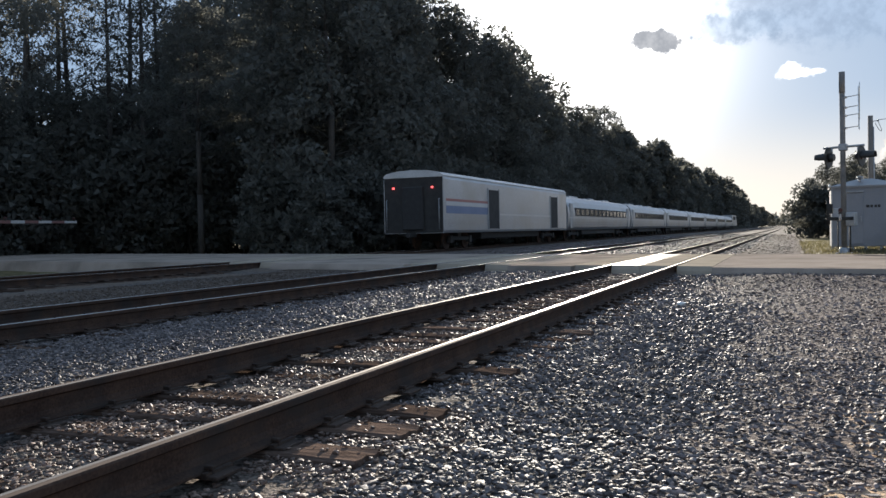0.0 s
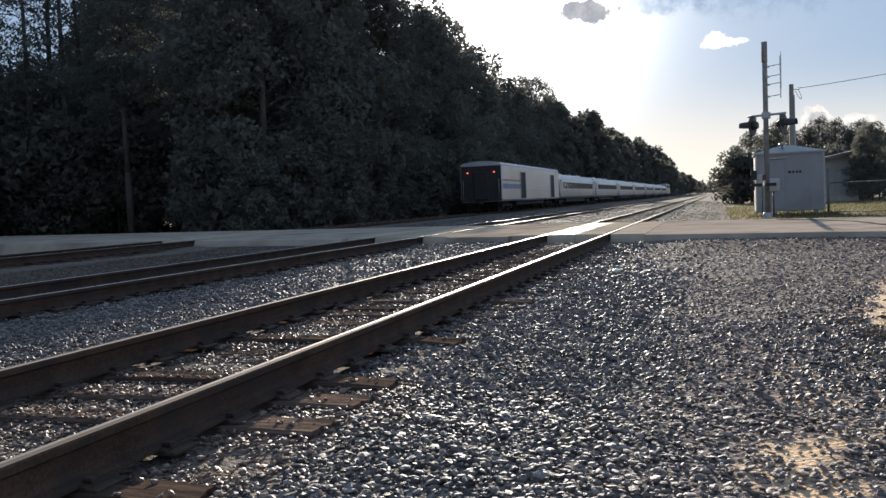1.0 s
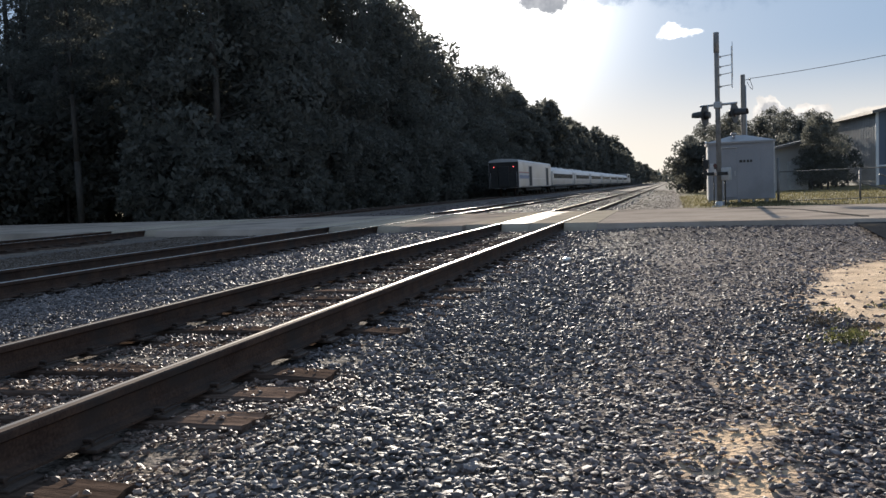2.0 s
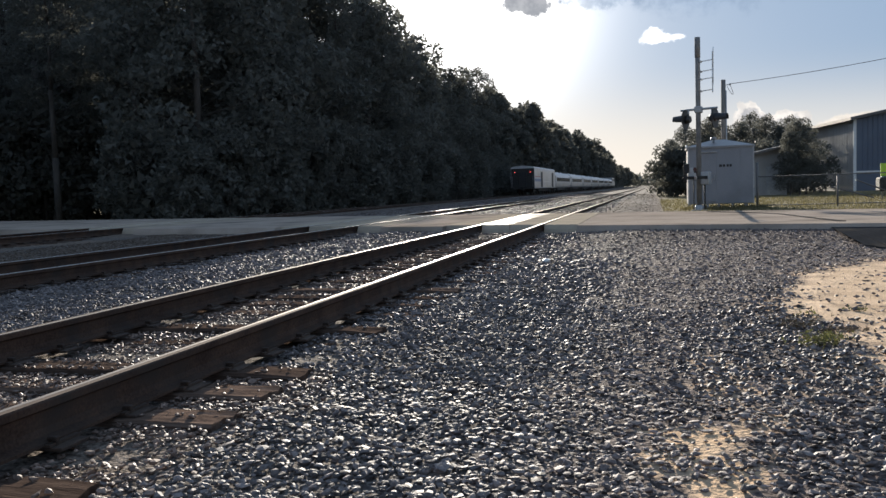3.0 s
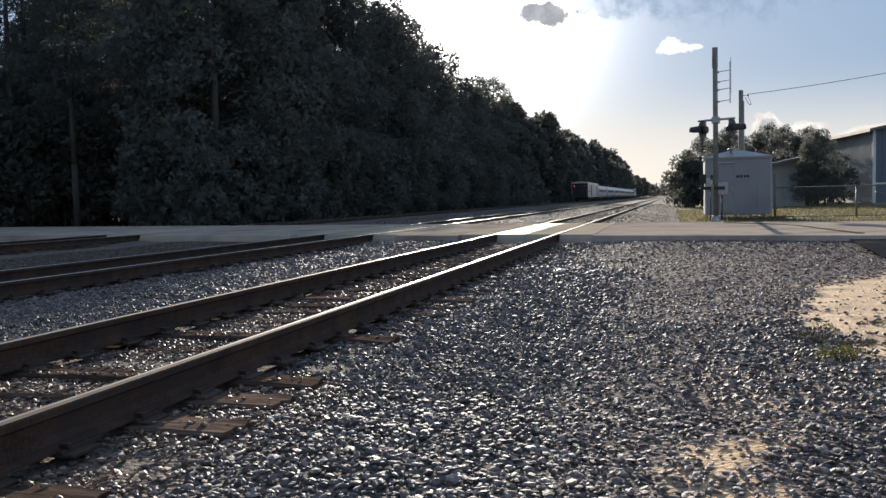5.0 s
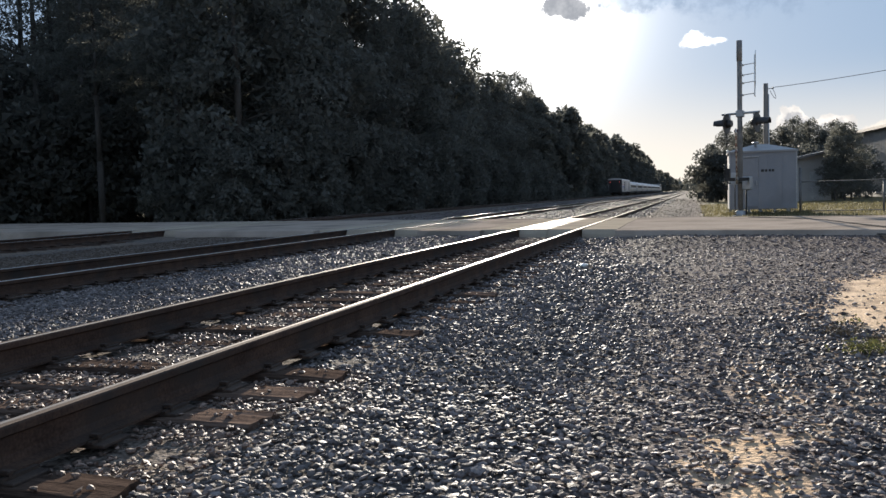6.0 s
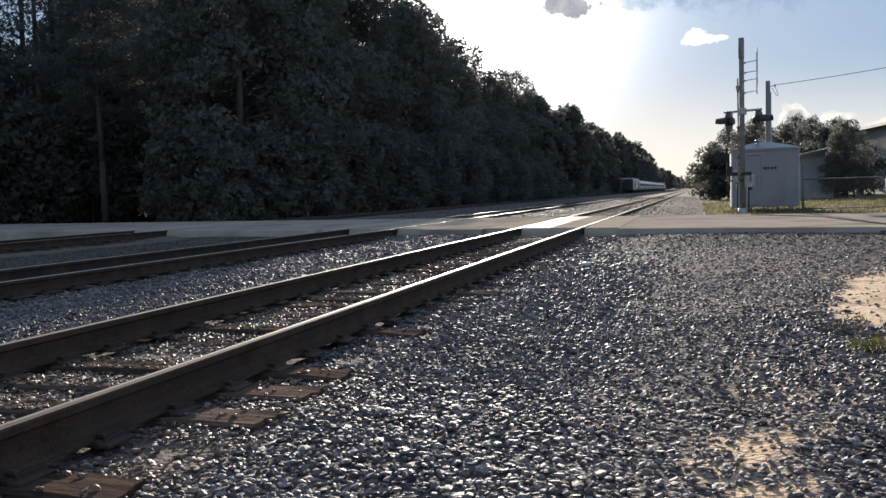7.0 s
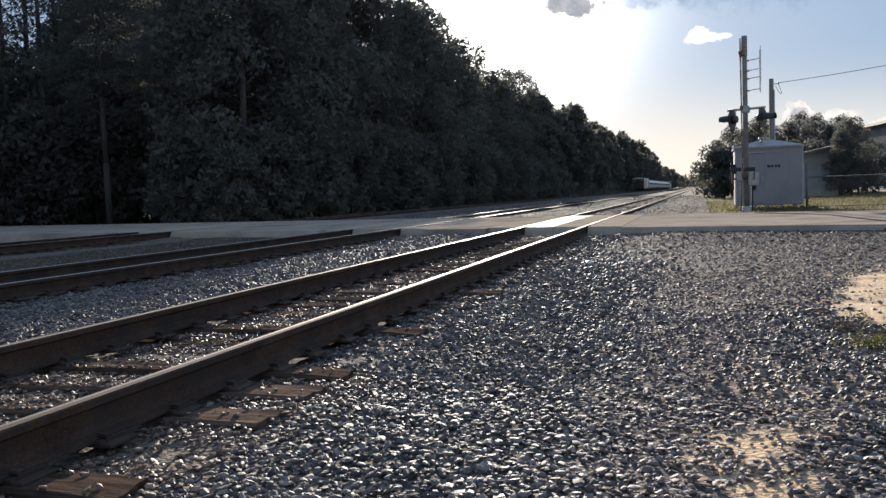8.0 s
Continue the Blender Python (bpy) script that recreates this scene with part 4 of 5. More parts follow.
def baggage_car():
    L = 22.9
    c = empty("baggage_car")
    tagged(c, "silver baggage car with coloured side stripes and lit tail lamps", "train car", "passenger train")
    bm = bmesh.new()
    prism(bm, mirrored(BAGGAGE), "y", 0.0, L)
    part("body", bm, M_STEEL, c)
    bm = bmesh.new()
    prism(bm, mirrored([(1.52, 3.44), (1.53, 3.50), (1.38, 3.64), (0.8, 3.745), (0.0, 3.785)]), "y", -0.06, L + 0.06)
    part("roof", bm, M_CARROOF, c)
    for s in (-1, 1):
        for z0, z1, m, name in ((2.30, 2.42, M_RED, "red_stripe"), (2.10, 2.28, M_WHITE, "white_stripe"), (1.72, 2.08, M_BLUE, "blue_stripe")):
            bm = bmesh.new()
            box(bm, s * 1.542 - 0.006, s * 1.542 + 0.006, 0.3, 6.1, z0, z1)
            part(name, bm, m, c)
        # beyond the first door only a pale line runs on
        bm = bmesh.new()
        box(bm, s * 1.542 - 0.006, s * 1.542 + 0.006, 8.0, L - 4.4, 1.70, 1.80)
        part("white_stripe", bm, M_WHITE, c)
        for y, w in ((7.05, 0.85), (L - 3.4, 0.85)):
            bm = bmesh.new()
            box(bm, s * 1.545 - 0.02, s * 1.545 + 0.02, y - w, y + w, 0.98, 3.05, 0.02)
            d = part("sliding_door", bm, M_DARK, c, "dark sliding baggage door")
            for dy in (-w - 0.05, w + 0.05):
                bm = bmesh.new()
                box(bm, s * 1.55 - 0.03, s * 1.55 + 0.03, y + dy - 0.05, y + dy + 0.05, 0.95, 3.12)
                part("door_post", bm, M_GALV, d)
        bm = bmesh.new()
        box(bm, s * 1.545 - 0.01, s * 1.545 + 0.01, 0.1, L - 0.1, 1.30, 1.36)
        part("side_rib", bm, M_STEEL, c)
    # rear end
    bm = bmesh.new()
    box(bm, -0.55, 0.55, -0.16, 0.0, 0.95, 3.0, 0.05)
    part("gangway", bm, M_RUBBER, c)
    # near-black end sheet: the rear face's shade is put into its colour
    bm = bmesh.new()
    box(bm, -1.5, 1.5, -0.03, 0.0, 0.82, 3.42, 0.02)
    part("end_wall", bm, M_DARK, c, "end wall coloured dark for the shade on it")
    for s in (-1, 1):
        bm = bmesh.new()
        tube(bm, (s * 1.0, -0.12, 2.95), (s * 1.0, -0.02, 2.95), 0.045, 0.055, 14)
        part("tail_lamp", bm, M_TAIL, c, "lit red tail lamp")
        bm = bmesh.new()
        tube(bm, (s * 1.35, -0.12, 1.0), (s * 1.35, -0.12, 2.4), 0.018, 0.018, 6)
        for z in (1.0, 1.5, 2.0, 2.4):
            box(bm, s * 1.35 - 0.015, s * 1.35 + 0.015, -0.13, 0.0, z - 0.015, z + 0.015)
        part("grab_rail", bm, M_GALV, c)
    bm = bmesh.new()
    box(bm, -0.12, 0.12, -0.7, 0.1, 0.62, 0.82, 0.03)
    part("coupler", bm, M_DARK, c)
    bm = bmesh.new()
    box(bm, -1.2, 1.2, 6.0, L - 6.0, 0.45, 0.82, 0.05)
    part("underframe_box", bm, M_DARK, c)
    bogie(c, 3.3)
    bogie(c, L - 3.3)
    return c


def locomotive():
    L = 20.8
    c = empty("locomotive")
    tagged(c, "grey diesel locomotive pulling the passenger train", "locomotive", "passenger train")
    bm = bmesh.new()
    prism(bm, [(0.2, 0.9), (L - 1.0, 0.9), (L - 0.2, 1.6), (L - 2.2, 2.6), (L - 3.4, 3.9), (0.2, 3.9)], "x", -1.5, 1.5)
    bmesh.ops.bevel(bm, geom=bm.edges[:], offset=0.12, segments=2, affect="EDGES")
    part("body", bm, M_STEEL, c)
    for s in (-1, 1):
        for y in (4, 6.2, 8.4, 10.6):
            bm = bmesh.new()
            box(bm, s * 1.5 - 0.02, s * 1.5 + 0.02, y, y + 1.7, 2.6, 3.5)
            for i in range(6):
                box(bm, s * 1.5 - 0.04, s * 1.5 + 0.04, y, y + 1.7, 2.64 + i * 0.14, 2.68 + i * 0.14)
            part("grille", bm, M_DARK, c)
        bm = bmesh.new()
        box(bm, s * 1.5 - 0.015, s * 1.5 + 0.015, L - 4.4, L - 3.5, 2.7, 3.4, 0.01)
        part("cab_window", bm, M_GLASS, c)
    for y in (5, 8, 11):
        bm = bmesh.new()
        tube(bm, (0, y, 3.9), (0, y, 4.05), 0.6, 0.6, 18)
        part("roof_fan", bm, M_DARK, c)
    bm = bmesh.new()
    box(bm, -1.2, 1.2, 7.0, 13.4, 0.3, 0.9, 0.08)
    part("fuel_tank", bm, M_DARK, c)
    bogie(c, 3.5)
    bogie(c, L - 3.8)
    return c


TRAIN = [(baggage_car(), 0.0)]
lead = coach()
TRAIN.append((lead, 23.15))
for i in range(1, 7):
    TRAIN.append((copy_thing(lead, pose(0, 0, 0)), 23.15 + 26.0 * i))
TRAIN.append((locomotive(), 23.15 + 26.0 * 7))
for car, off in TRAIN:
    car.matrix_basis = pose(TRACK_X[2], 36.2 + off, RAIL_TOP)


# ---------------------------------------------------------------- signal hut, mast, pole, fence
def signal_hut():
    h = empty("signal_hut", pose(3.87, 37.0, 0))
    tagged(h, "silver-grey metal railway signal hut on short legs in grass", "equipment hut")
    w, d = 2.57, 2.3
    bm = bmesh.new()
    box(bm, 0, w, 0, d, 0.13, 2.48, 0.02)
    part("body", bm, M_HUT, h)
    bm = bmesh.new()
    o = 0.06
    v = [bm.verts.new(p) for p in ((-o, -o, 2.46), (w + o, -o, 2.46), (w + o, d + o, 2.46), (-o, d + o, 2.46),
                                   (-o, -o, 2.53), (w + o, -o, 2.53), (w + o, d + o, 2.53), (-o, d + o, 2.53),
                                   (w / 2 - 0.25, d / 2, 2.84), (w / 2 + 0.25, d / 2, 2.84))]
    for f in ((3, 2, 1, 0), (0, 1, 5, 4), (1, 2, 6, 5), (2, 3, 7, 6), (3, 0, 4, 7), (4, 5, 9, 8), (5, 6, 9), (6, 7, 8, 9), (7, 4, 8)):
        bm.faces.new([v[i] for i in f])
    part("roof", bm, M_HUTROOF, h, "shallow hipped metal roof")
    bm = bmesh.new()
    box(bm, 0.42, 1.12, -0.03, 0.0, 0.22, 2.25, 0.012)
    door = part("door", bm, M_HUT, h)
    bm = bmesh.new()
    box(bm, 1.02, 1.06, -0.09, -0.03, 1.1, 1.32, 0.01)
    part("handle", bm, M_GALV, door)
    for z in (0.5, 1.25, 2.0):
        bm = bmesh.new()
        tube(bm, (0.43, -0.05, z - 0.06), (0.43, -0.05, z + 0.06), 0.016, 0.016, 8)
        part("hinge", bm, M_GALV, door)
    bm = bmesh.new()
    box(bm, 0.40, 1.14, -0.07, 0.0, 2.27, 2.31, 0.006)
    part("drip_edge", bm, M_GALV, h)
    # unreadable stencil on the wall
    for i, (a, c) in enumerate(((1.22, 1.34), (1.37, 1.46), (1.49, 1.60), (1.63, 1.72))):
        bm = bmesh.new()
        box(bm, a, c, -0.008, 0.0, 1.66, 1.76)
        part("stencil_bar", bm, M_DARK, h)
    for x in (0.75, 1.2, 1.75, 2.3):
        bm = bmesh.new()
        box(bm, x - 0.05, x + 0.05, 0.08, 0.18, -0.2, 0.13)
        part("leg", bm, M_GALV, h)
    for x in (0.1, 2.45):
        bm = bmesh.new()
        box(bm, x - 0.06, x + 0.06, 2.1, 2.2, -0.2, 0.13)
        part("leg", bm, M_GALV, h)
    # corner trims and wall seams
    for x in (0.0, w):
        bm = bmesh.new()
        box(bm, x - 0.025, x + 0.025, -0.012, 0.03, 0.13, 2.46)
        part("corner_trim", bm, M_GALV, h)
    for x in (1.5, 2.05):
        bm = bmesh.new()
        box(bm, x - 0.012, x + 0.012, -0.01, 0.0, 0.16, 2.44)
        part("wall_seam", bm, M_HUT, h)
    bm = bmesh.new()
    tube(bm, (-0.07, 0.35, 2.62), (-0.07, 0.35, 2.48), 0.035, 0.05, 8)
    part("eave_lamp", bm, M_SIGNWHITE, h)
    bm = bmesh.new()
    tube(bm, (1.05, 0.6, 2.6), (1.05, 0.6, 2.84), 0.05, 0.05, 10)
    tube(bm, (1.05, 0.6, 2.84), (1.05, 0.6, 2.92), 0.16, 0.10, 12)
    part("roof_vent", bm, M_HUTROOF, h)
    return h


signal_hut()


def light_unit(parent, x, s):
    """One flashing-light head that faces s along x: round background, hood, lens and housing."""
    bm = bmesh.new()
    tube(bm, (x - s * 0.015, 0, 3.50), (x + s * 0.015, 0, 3.50), 0.38, 0.38, 24)
    back = part("background_disc", bm, M_BLACK, parent)
    bm = bmesh.new()
    tube(bm, (x - s * 0.20, 0, 3.50), (x - s * 0.016, 0, 3.50), 0.13, 0.17, 14)
    part("housing", bm, M_BLACK, back)
    bm = bmesh.new()
    tube(bm, (x + s * 0.016, 0, 3.50), (x + s * 0.05, 0, 3.50), 0.15, 0.14, 18)
    part("lens", bm, M_LENS, back)
    bm = bmesh.new()
    n = 14
    ring = []
    for i in range(n + 1):
        a = radians(-25 + 230 * i / n)
        ring.append([bm.verts.new((x + s * q, r * math.cos(a), 3.50 + r * math.sin(a))) for q, r in ((0.016, 0.19), (0.48, 0.15), (0.48, 0.138), (0.016, 0.178))])
    for p, q in zip(ring, ring[1:]):
        for i in range(4):
            bm.faces.new((p[i], q[i], q[(i + 1) % 4], p[(i + 1) % 4]))
    bm.faces.new(ring[0])
    bm.faces.new(ring[-1][::-1])
    bmesh.ops.recalc_face_normals(bm, faces=bm.faces[:])
    part("hood", bm, M_BLACK, back)
    bm = bmesh.new()
    tube(bm, (x - s * 0.12, 0, 3.6), (x - s * 0.12, 0, 3.86), 0.035, 0.035, 8)
    part("hanger", bm, M_GALV, back)
    back.matrix_basis = pose(x, 0, 0, 0, 0, -9) @ pose(-x, 0, 0)


M_MAST_SLEEVE = material("weathered_sleeve", ((0.15, 0.145, 0.14), (0.26, 0.25, 0.24)), 0.8, 0, 4, 40, 0.3, 0.004, spec=0.2)
MAST_AT = (4.17, 34.5)




def crossing_mast():
    m = empty("crossing_signal", pose(*MAST_AT, 0, 0, 0, -16))
    tagged(m, "grey level-crossing signal mast with hooded lights and edge-on crossbuck", "crossing signal")
    bm = bmesh.new()
    tube(bm, (0, 0, 0.1), (-0.02, 0, 6.60), 0.096, 0.096, 14)
    part("mast", bm, M_MAST_SLEEVE, m)
    bm = bmesh.new()
    tube(bm, (-0.018, 0, 5.85), (-0.02, 0, 6.62), 0.108, 0.108, 14)
    part("mast_sleeve", bm, M_MAST_SLEEVE, m)
    bm = bmesh.new()
    tube(bm, (0, 0, -0.2), (0, 0, 0.16), 0.20, 0.17, 12)
    box(bm, -0.26, 0.26, -0.26, 0.26, -0.25, -0.02, 0.03)
    part("base", bm, M_GALV, m)
    bm = bmesh.new()
    tube(bm, (-0.68, 0, 3.86), (0.72, 0, 3.88), 0.045, 0.045, 10)
    box(bm, -0.14, 0.14, -0.13, 0.13, 3.72, 3.98, 0.03)
    part("crossarm", bm, M_GALV, m)
    light_unit(m, -0.50, -1)
    light_unit(m, 0.62, 1)
    # brackets carrying the crossbuck, which faces along the road
    for z in (4.55, 5.0, 5.3, 5.68):
        bm = bmesh.new()
        tube(bm, (0.05, 0, z), (0.56, 0, z + 0.04), 0.016, 0.016, 6)
        box(bm, 0.07, 0.13, -0.11, 0.11, z - 0.03, z + 0.03)
        part("bracket", bm, M_GALV, m)
    buck = empty("crossbuck")
    buck.parent = m
    buck.matrix_basis = pose(0.55, 0, 0, 0, 0, 10) @ pose(-0.55, 0, 0)
    for sgn in (-1, 1):
        bm = bmesh.new()
        turn = pose(0, 0, 0, 0, sgn * 2.6, 0) @ pose(0, 0, 0, sgn * 48, 0, 0)
        box(bm, -0.012, 0.012, -0.115, 0.115, -0.86, 0.86, 0, 0)
        bmesh.ops.transform(bm, matrix=Matrix.Translation((0.55 + 0.014 * sgn, 0, 5.45)) @ turn, verts=bm.verts[:])
        blade = part("blade", bm, M_SIGNWHITE, buck)
    bm = bmesh.new()
    box(bm, 0.53, 0.555, -0.3, 0.3, 4.48, 4.88, 0.004)
    part("track_count_plate", bm, M_SIGNWHITE, buck)
    # boxes and conduit on the lower mast
    bm = bmesh.new()
    box(bm, -0.34, -0.09, -0.16, 0.12, 1.15, 1.62, 0.02)
    part("junction_box", bm, M_GALV, m)
    bm = bmesh.new()
    box(bm, 0.10, 0.42, -0.22, 0.2, 0.95, 1.45, 0.03)
    part("gate_mechanism", bm, M_GALV, m)
    bm = bmesh.new()
    tube(bm, (-0.62, -0.12, 1.22), (0.36, -0.12, 1.22), 0.03, 0.03, 8)
    part("mounting_bar", bm, M_DARK, m)
    bm = bmesh.new()
    box(bm, -0.52, -0.36, -0.2, -0.04, 1.42, 1.78, 0.015)
    part("bell_box", bm, M_DARK, m)
    bm = bmesh.new()
    tube(bm, (-0.44, -0.12, 1.24), (-0.44, -0.12, 1.42), 0.02, 0.02, 8)
    tube(bm, (-0.55, -0.12, 1.22), (-0.55, -0.12, 1.95), 0.022, 0.022, 8)
    part("bracket_pipe", bm, M_DARK, m)
    bm = bmesh.new()
    tube(bm, (0.22, -0.05, -0.2), (0.22, -0.05, 0.95), 0.035, 0.035, 8)
    tube(bm, (-0.2, -0.04, -0.2), (-0.2, -0.04, 1.15), 0.022, 0.022, 8)
    part("conduit", bm, M_DARK, m)
    return m


crossing_mast()


# red and white dulled in colour to stand for the arm's shaded side
M_ARMWHITE = material("shade_dulled_white_sheeting", ((0.36, 0.36, 0.36), (0.46, 0.46, 0.45)), 0.6, 0, 3, 40, 0.05, 0.002)
M_ARMRED = material("shade_dulled_red_sheeting", ((0.15, 0.075, 0.07), (0.20, 0.10, 0.09)), 0.6, 0, 3, 40, 0.05, 0.002)


def gate_arm(name, length, label, stripes=8, lamps=(0.15, 2.0, 3.8)):
    """A striped crossing-gate arm; its pivot is the origin and it points along -y."""
    g = empty(name)
    tagged(g, label, "crossing gate", "crossing gates")
    n = stripes
    for i in range(n):
        a, b = -0.35 - (length - 0.35) * i / n, -0.35 - (length - 0.35) * (i + 1) / n
        w = 0.075 - 0.025 * i / n
        bm = bmesh.new()
        box(bm, -0.02, 0.02, b + 0.004, a - 0.004, -w, w, 0.004)
        part("stripe", bm, M_ARMWHITE if i % 2 else M_ARMRED, g)
    bm = bmesh.new()
    box(bm, -0.05, 0.05, -1.5, -0.3, -0.07, 0.07, 0.02)
    part("arm_socket", bm, M_GALV, g)
    # side arms on both sides of the mast, joined ahead of it, weighted behind
    for x in (-0.40, 0.40):
        bm = bmesh.new()
        box(bm, x - 0.025, x + 0.025, -1.2, 0.75, -0.045, 0.045, 0.008)
        side = part("side_arm", bm, M_GALV, g)
        bm = bmesh.new()
        box(bm, x - 0.07, x + 0.07, 0.45, 0.95, -0.2, 0.16, 0.03)
        part("counterweight", bm, M_DARK, side)
    bm = bmesh.new()
    box(bm, -0.43, 0.43, -1.24, -1.14, -0.06, 0.06, 0.01)
    part("crosspiece", bm, M_DARK, g)
    for y in [-length + d for d in lamps]:
        bm = bmesh.new()
        box(bm, -0.03, 0.03, y - 0.03, y + 0.03, 0.04, 0.11)
        lamp = part("arm_lamp", bm, M_DARK, g)
        bm = bmesh.new()
        tube(bm, (0, y - 0.05, 0.16), (0, y + 0.05, 0.16), 0.05, 0.05, 12)
        part("lamp_lens", bm, M_LENS, lamp)
    return g


GATE_PIVOT = pose(4.03, 34.3, 1.22, 0, 0, -2.7)
NEAR_GATE = gate_arm("crossing_gate", 12.0, "long red and white striped crossing gate pivoting at the signal mast", 20, (1.1, 5.0, 9.0))
NEAR_GATE.matrix_basis = GATE_PIVOT
FAR_GATE = gate_arm("crossing_gate", 6.0, "lowered red and white crossing gate by the woods")
FAR_GATE.matrix_basis = pose(-28.0, 23.4, 1.85, 0, 0, 180)


def far_gate_post():
    p = empty("gate_post", pose(-28.25, 23.2, 0))
    tagged(p, "grey gate mechanism post beside the road at the woods", "gate post")
    bm = bmesh.new()
    tube(bm, (0, 0, -0.6), (0, 0, 3.2), 0.08, 0.08, 12)
    part("post", bm, M_GALV, p)
    bm = bmesh.new()
    box(bm, -0.1, 0.16, -0.3, 0.5, 1.5, 2.15, 0.03)
    part("mechanism_box", bm, M_GALV, p)


far_gate_post()


def cable(name, pts, r, label):
    cu = bpy.data.curves.new(name, "CURVE")
    cu.dimensions = "3D"
    cu.bevel_depth = r
    cu.bevel_resolution = 1
    sp = cu.splines.new("POLY")
    sp.points.add(len(pts) - 1)
    for q, p in zip(sp.points, pts):
        q.co = (*p, 1)
    cu.materials.append(M_WIRE)
    dg_ob = bpy.data.objects.new(name, cu)
    me = bpy.data.meshes.new_from_object(dg_ob)
    bpy.data.objects.remove(dg_ob)
    ob = new(name, me)
    tagged(ob, label, "cable")
    return ob


def sagging(a, b, sag, n=24):
    a, b = Vector(a), Vector(b)
    return [a.lerp(b, i / n) - Vector((0, 0, sag * 4 * (i / n) * (1 - i / n))) for i in range(n + 1)]


def wooden_pole(x, y, top, label, r=0.12):
    p = empty("utility_pole", pose(x, y, float(ground_z(x, y))))
    tagged(p, label, "utility pole", "utility poles")
    bm = bmesh.new()
    tube(bm, (0, 0, -0.3), (0, 0, top), r * 1.15, r * 0.9, 12)
    part("pole", bm, M_WOOD, p)
    bm = bmesh.new()
    tube(bm, (r * 1.2, -0.04, 0), (r * 1.0, -0.04, top - 0.5), 0.03, 0.03, 8)
    part("conduit", bm, M_GALV, p)
    bm = bmesh.new()
    tube(bm, (r * 0.9, 0, top - 0.25), (r * 0.9 + 0.22, 0, top - 0.22), 0.018, 0.018, 6)
    tube(bm, (r * 0.9 + 0.2, 0, top - 0.27), (r * 0.9 + 0.2, 0, top - 0.17), 0.045, 0.03, 8)
    part("insulator_bracket", bm, M_GALV, p)
    return p


POLE_TOP = Vector((5.66, 42.0, 5.8))
WIRE_END = Vector((20.0, 42.0, 7.65))
wooden_pole(POLE_TOP.x, POLE_TOP.y, POLE_TOP.z + 0.06, "short weathered wooden service pole behind the signal hut", 0.115)
cable("service_wire", sagging(POLE_TOP + Vector((0.28, 0, -0.2)), WIRE_END, 0.25), 0.014, "thin black service wire sagging from the pole")
cable("drip_loop", [POLE_TOP + Vector((0.28 + 0.16 * math.sin(a * 1.3), 0, -0.2 - 0.5 * math.sin(a))) for a in np.linspace(0, 2.9, 14)], 0.012, "small black drip loop of cable at the pole top")
for x, y, h in ((5.2, 210, 7.5), (5.6, 255, 7.5), (5.2, 330, 8.5), (4.2, 420, 9.0)):
    wooden_pole(x, y, h, "far wooden pole along the railway line", 0.13)


M_FENCE = material("weathered_fence_steel", ((0.10, 0.10, 0.10), (0.18, 0.175, 0.17)), 0.6, 0.4, 6, 50, 0.15, 0.003)


def fence():
    f = empty("chain_link_fence", pose(6.58, 37.0, 0))
    tagged(f, "grey chain-link fence along the grassy yard", "fence")
    end = 26.0
    bm = bmesh.new()
    tube(bm, (0, 0, -0.3), (0, 0, 1.78), 0.05, 0.05, 10)
    part("end_post", bm, M_FENCE, f, "taller steel end post")
    x = 3.05
    while x < end:
        bm = bmesh.new()
        tube(bm, (x, 0, -0.3), (x, 0, 1.22), 0.04, 0.04, 8)
        part("post", bm, M_FENCE, f)
        x += 3.05
    for z in (0.02, 1.2):
        bm = bmesh.new()
        tube(bm, (0, 0, z), (end, 0, z), 0.022, 0.022, 6)
        part("rail", bm, M_FENCE, f)
    for (xa, za), (xb, zb) in (((2.75, 0.72), (4.4, 0.22)), ((3.75, 0.95), (5.0, 0.42))):
        bm = bmesh.new()
        tube(bm, (xa, 0.06, za), (xb, 0.06, zb), 0.028, 0.028, 8)
        part("brace_rail", bm, M_FENCE, f)
    vs, fs = [], []
    for sgn in (1, -1):
        for u in np.arange(-1.2, end, 0.11):
            a = (u, 0.0) if sgn > 0 else (u, 1.18)
            b = (u + 1.18, 1.18) if sgn > 0 else (u + 1.18, 0.0)
            if a[0] < 0 or b[0] > end:
                continue
            k = len(vs)
            t = 0.0028
            vs += [(a[0] - t, sgn * 0.002, a[1]), (a[0] + t, sgn * 0.002, a[1]), (b[0] + t, sgn * 0.002, b[1]), (b[0] - t, sgn * 0.002, b[1]),
                   (a[0], sgn * 0.002 + t, a[1]), (b[0], sgn * 0.002 + t, b[1])]
            fs += [(k, k + 1, k + 2, k + 3), (k, k + 4, k + 5, k + 3), (k + 1, k + 4, k + 5, k + 2)]
    mesh = from_arrays("wire_mesh", np.array(vs), np.array(fs), M_FENCE, f)
    tagged(mesh, kind="stuff")


fence()


# ---------------------------------------------------------------- yard buildings
def rib_wall(bm, a, b, z0, z1a, z1b, out, step=0.4):
    """Vertical ribs of metal cladding along the wall from a to b."""
    a, b = Vector((*a, 0)), Vector((*b, 0))
    n = int((b - a).length / step)
    d = (b - a).normalized()
    o = Vector((*out, 0)) * 0.03
    for i in range(1, n):
        p = a.lerp(b, i / n)
        top = z1a + (z1b - z1a) * i / n
        q = [p - d * 0.03, p - d * 0.015 + o, p + d * 0.015 + o, p + d * 0.03]
        lo = [bm.verts.new((v.x, v.y, z0)) for v in q]
        hi = [bm.verts.new((v.x, v.y, top)) for v in q]
        for j in range(3):
            bm.faces.new((lo[j], lo[j + 1], hi[j + 1], hi[j]))


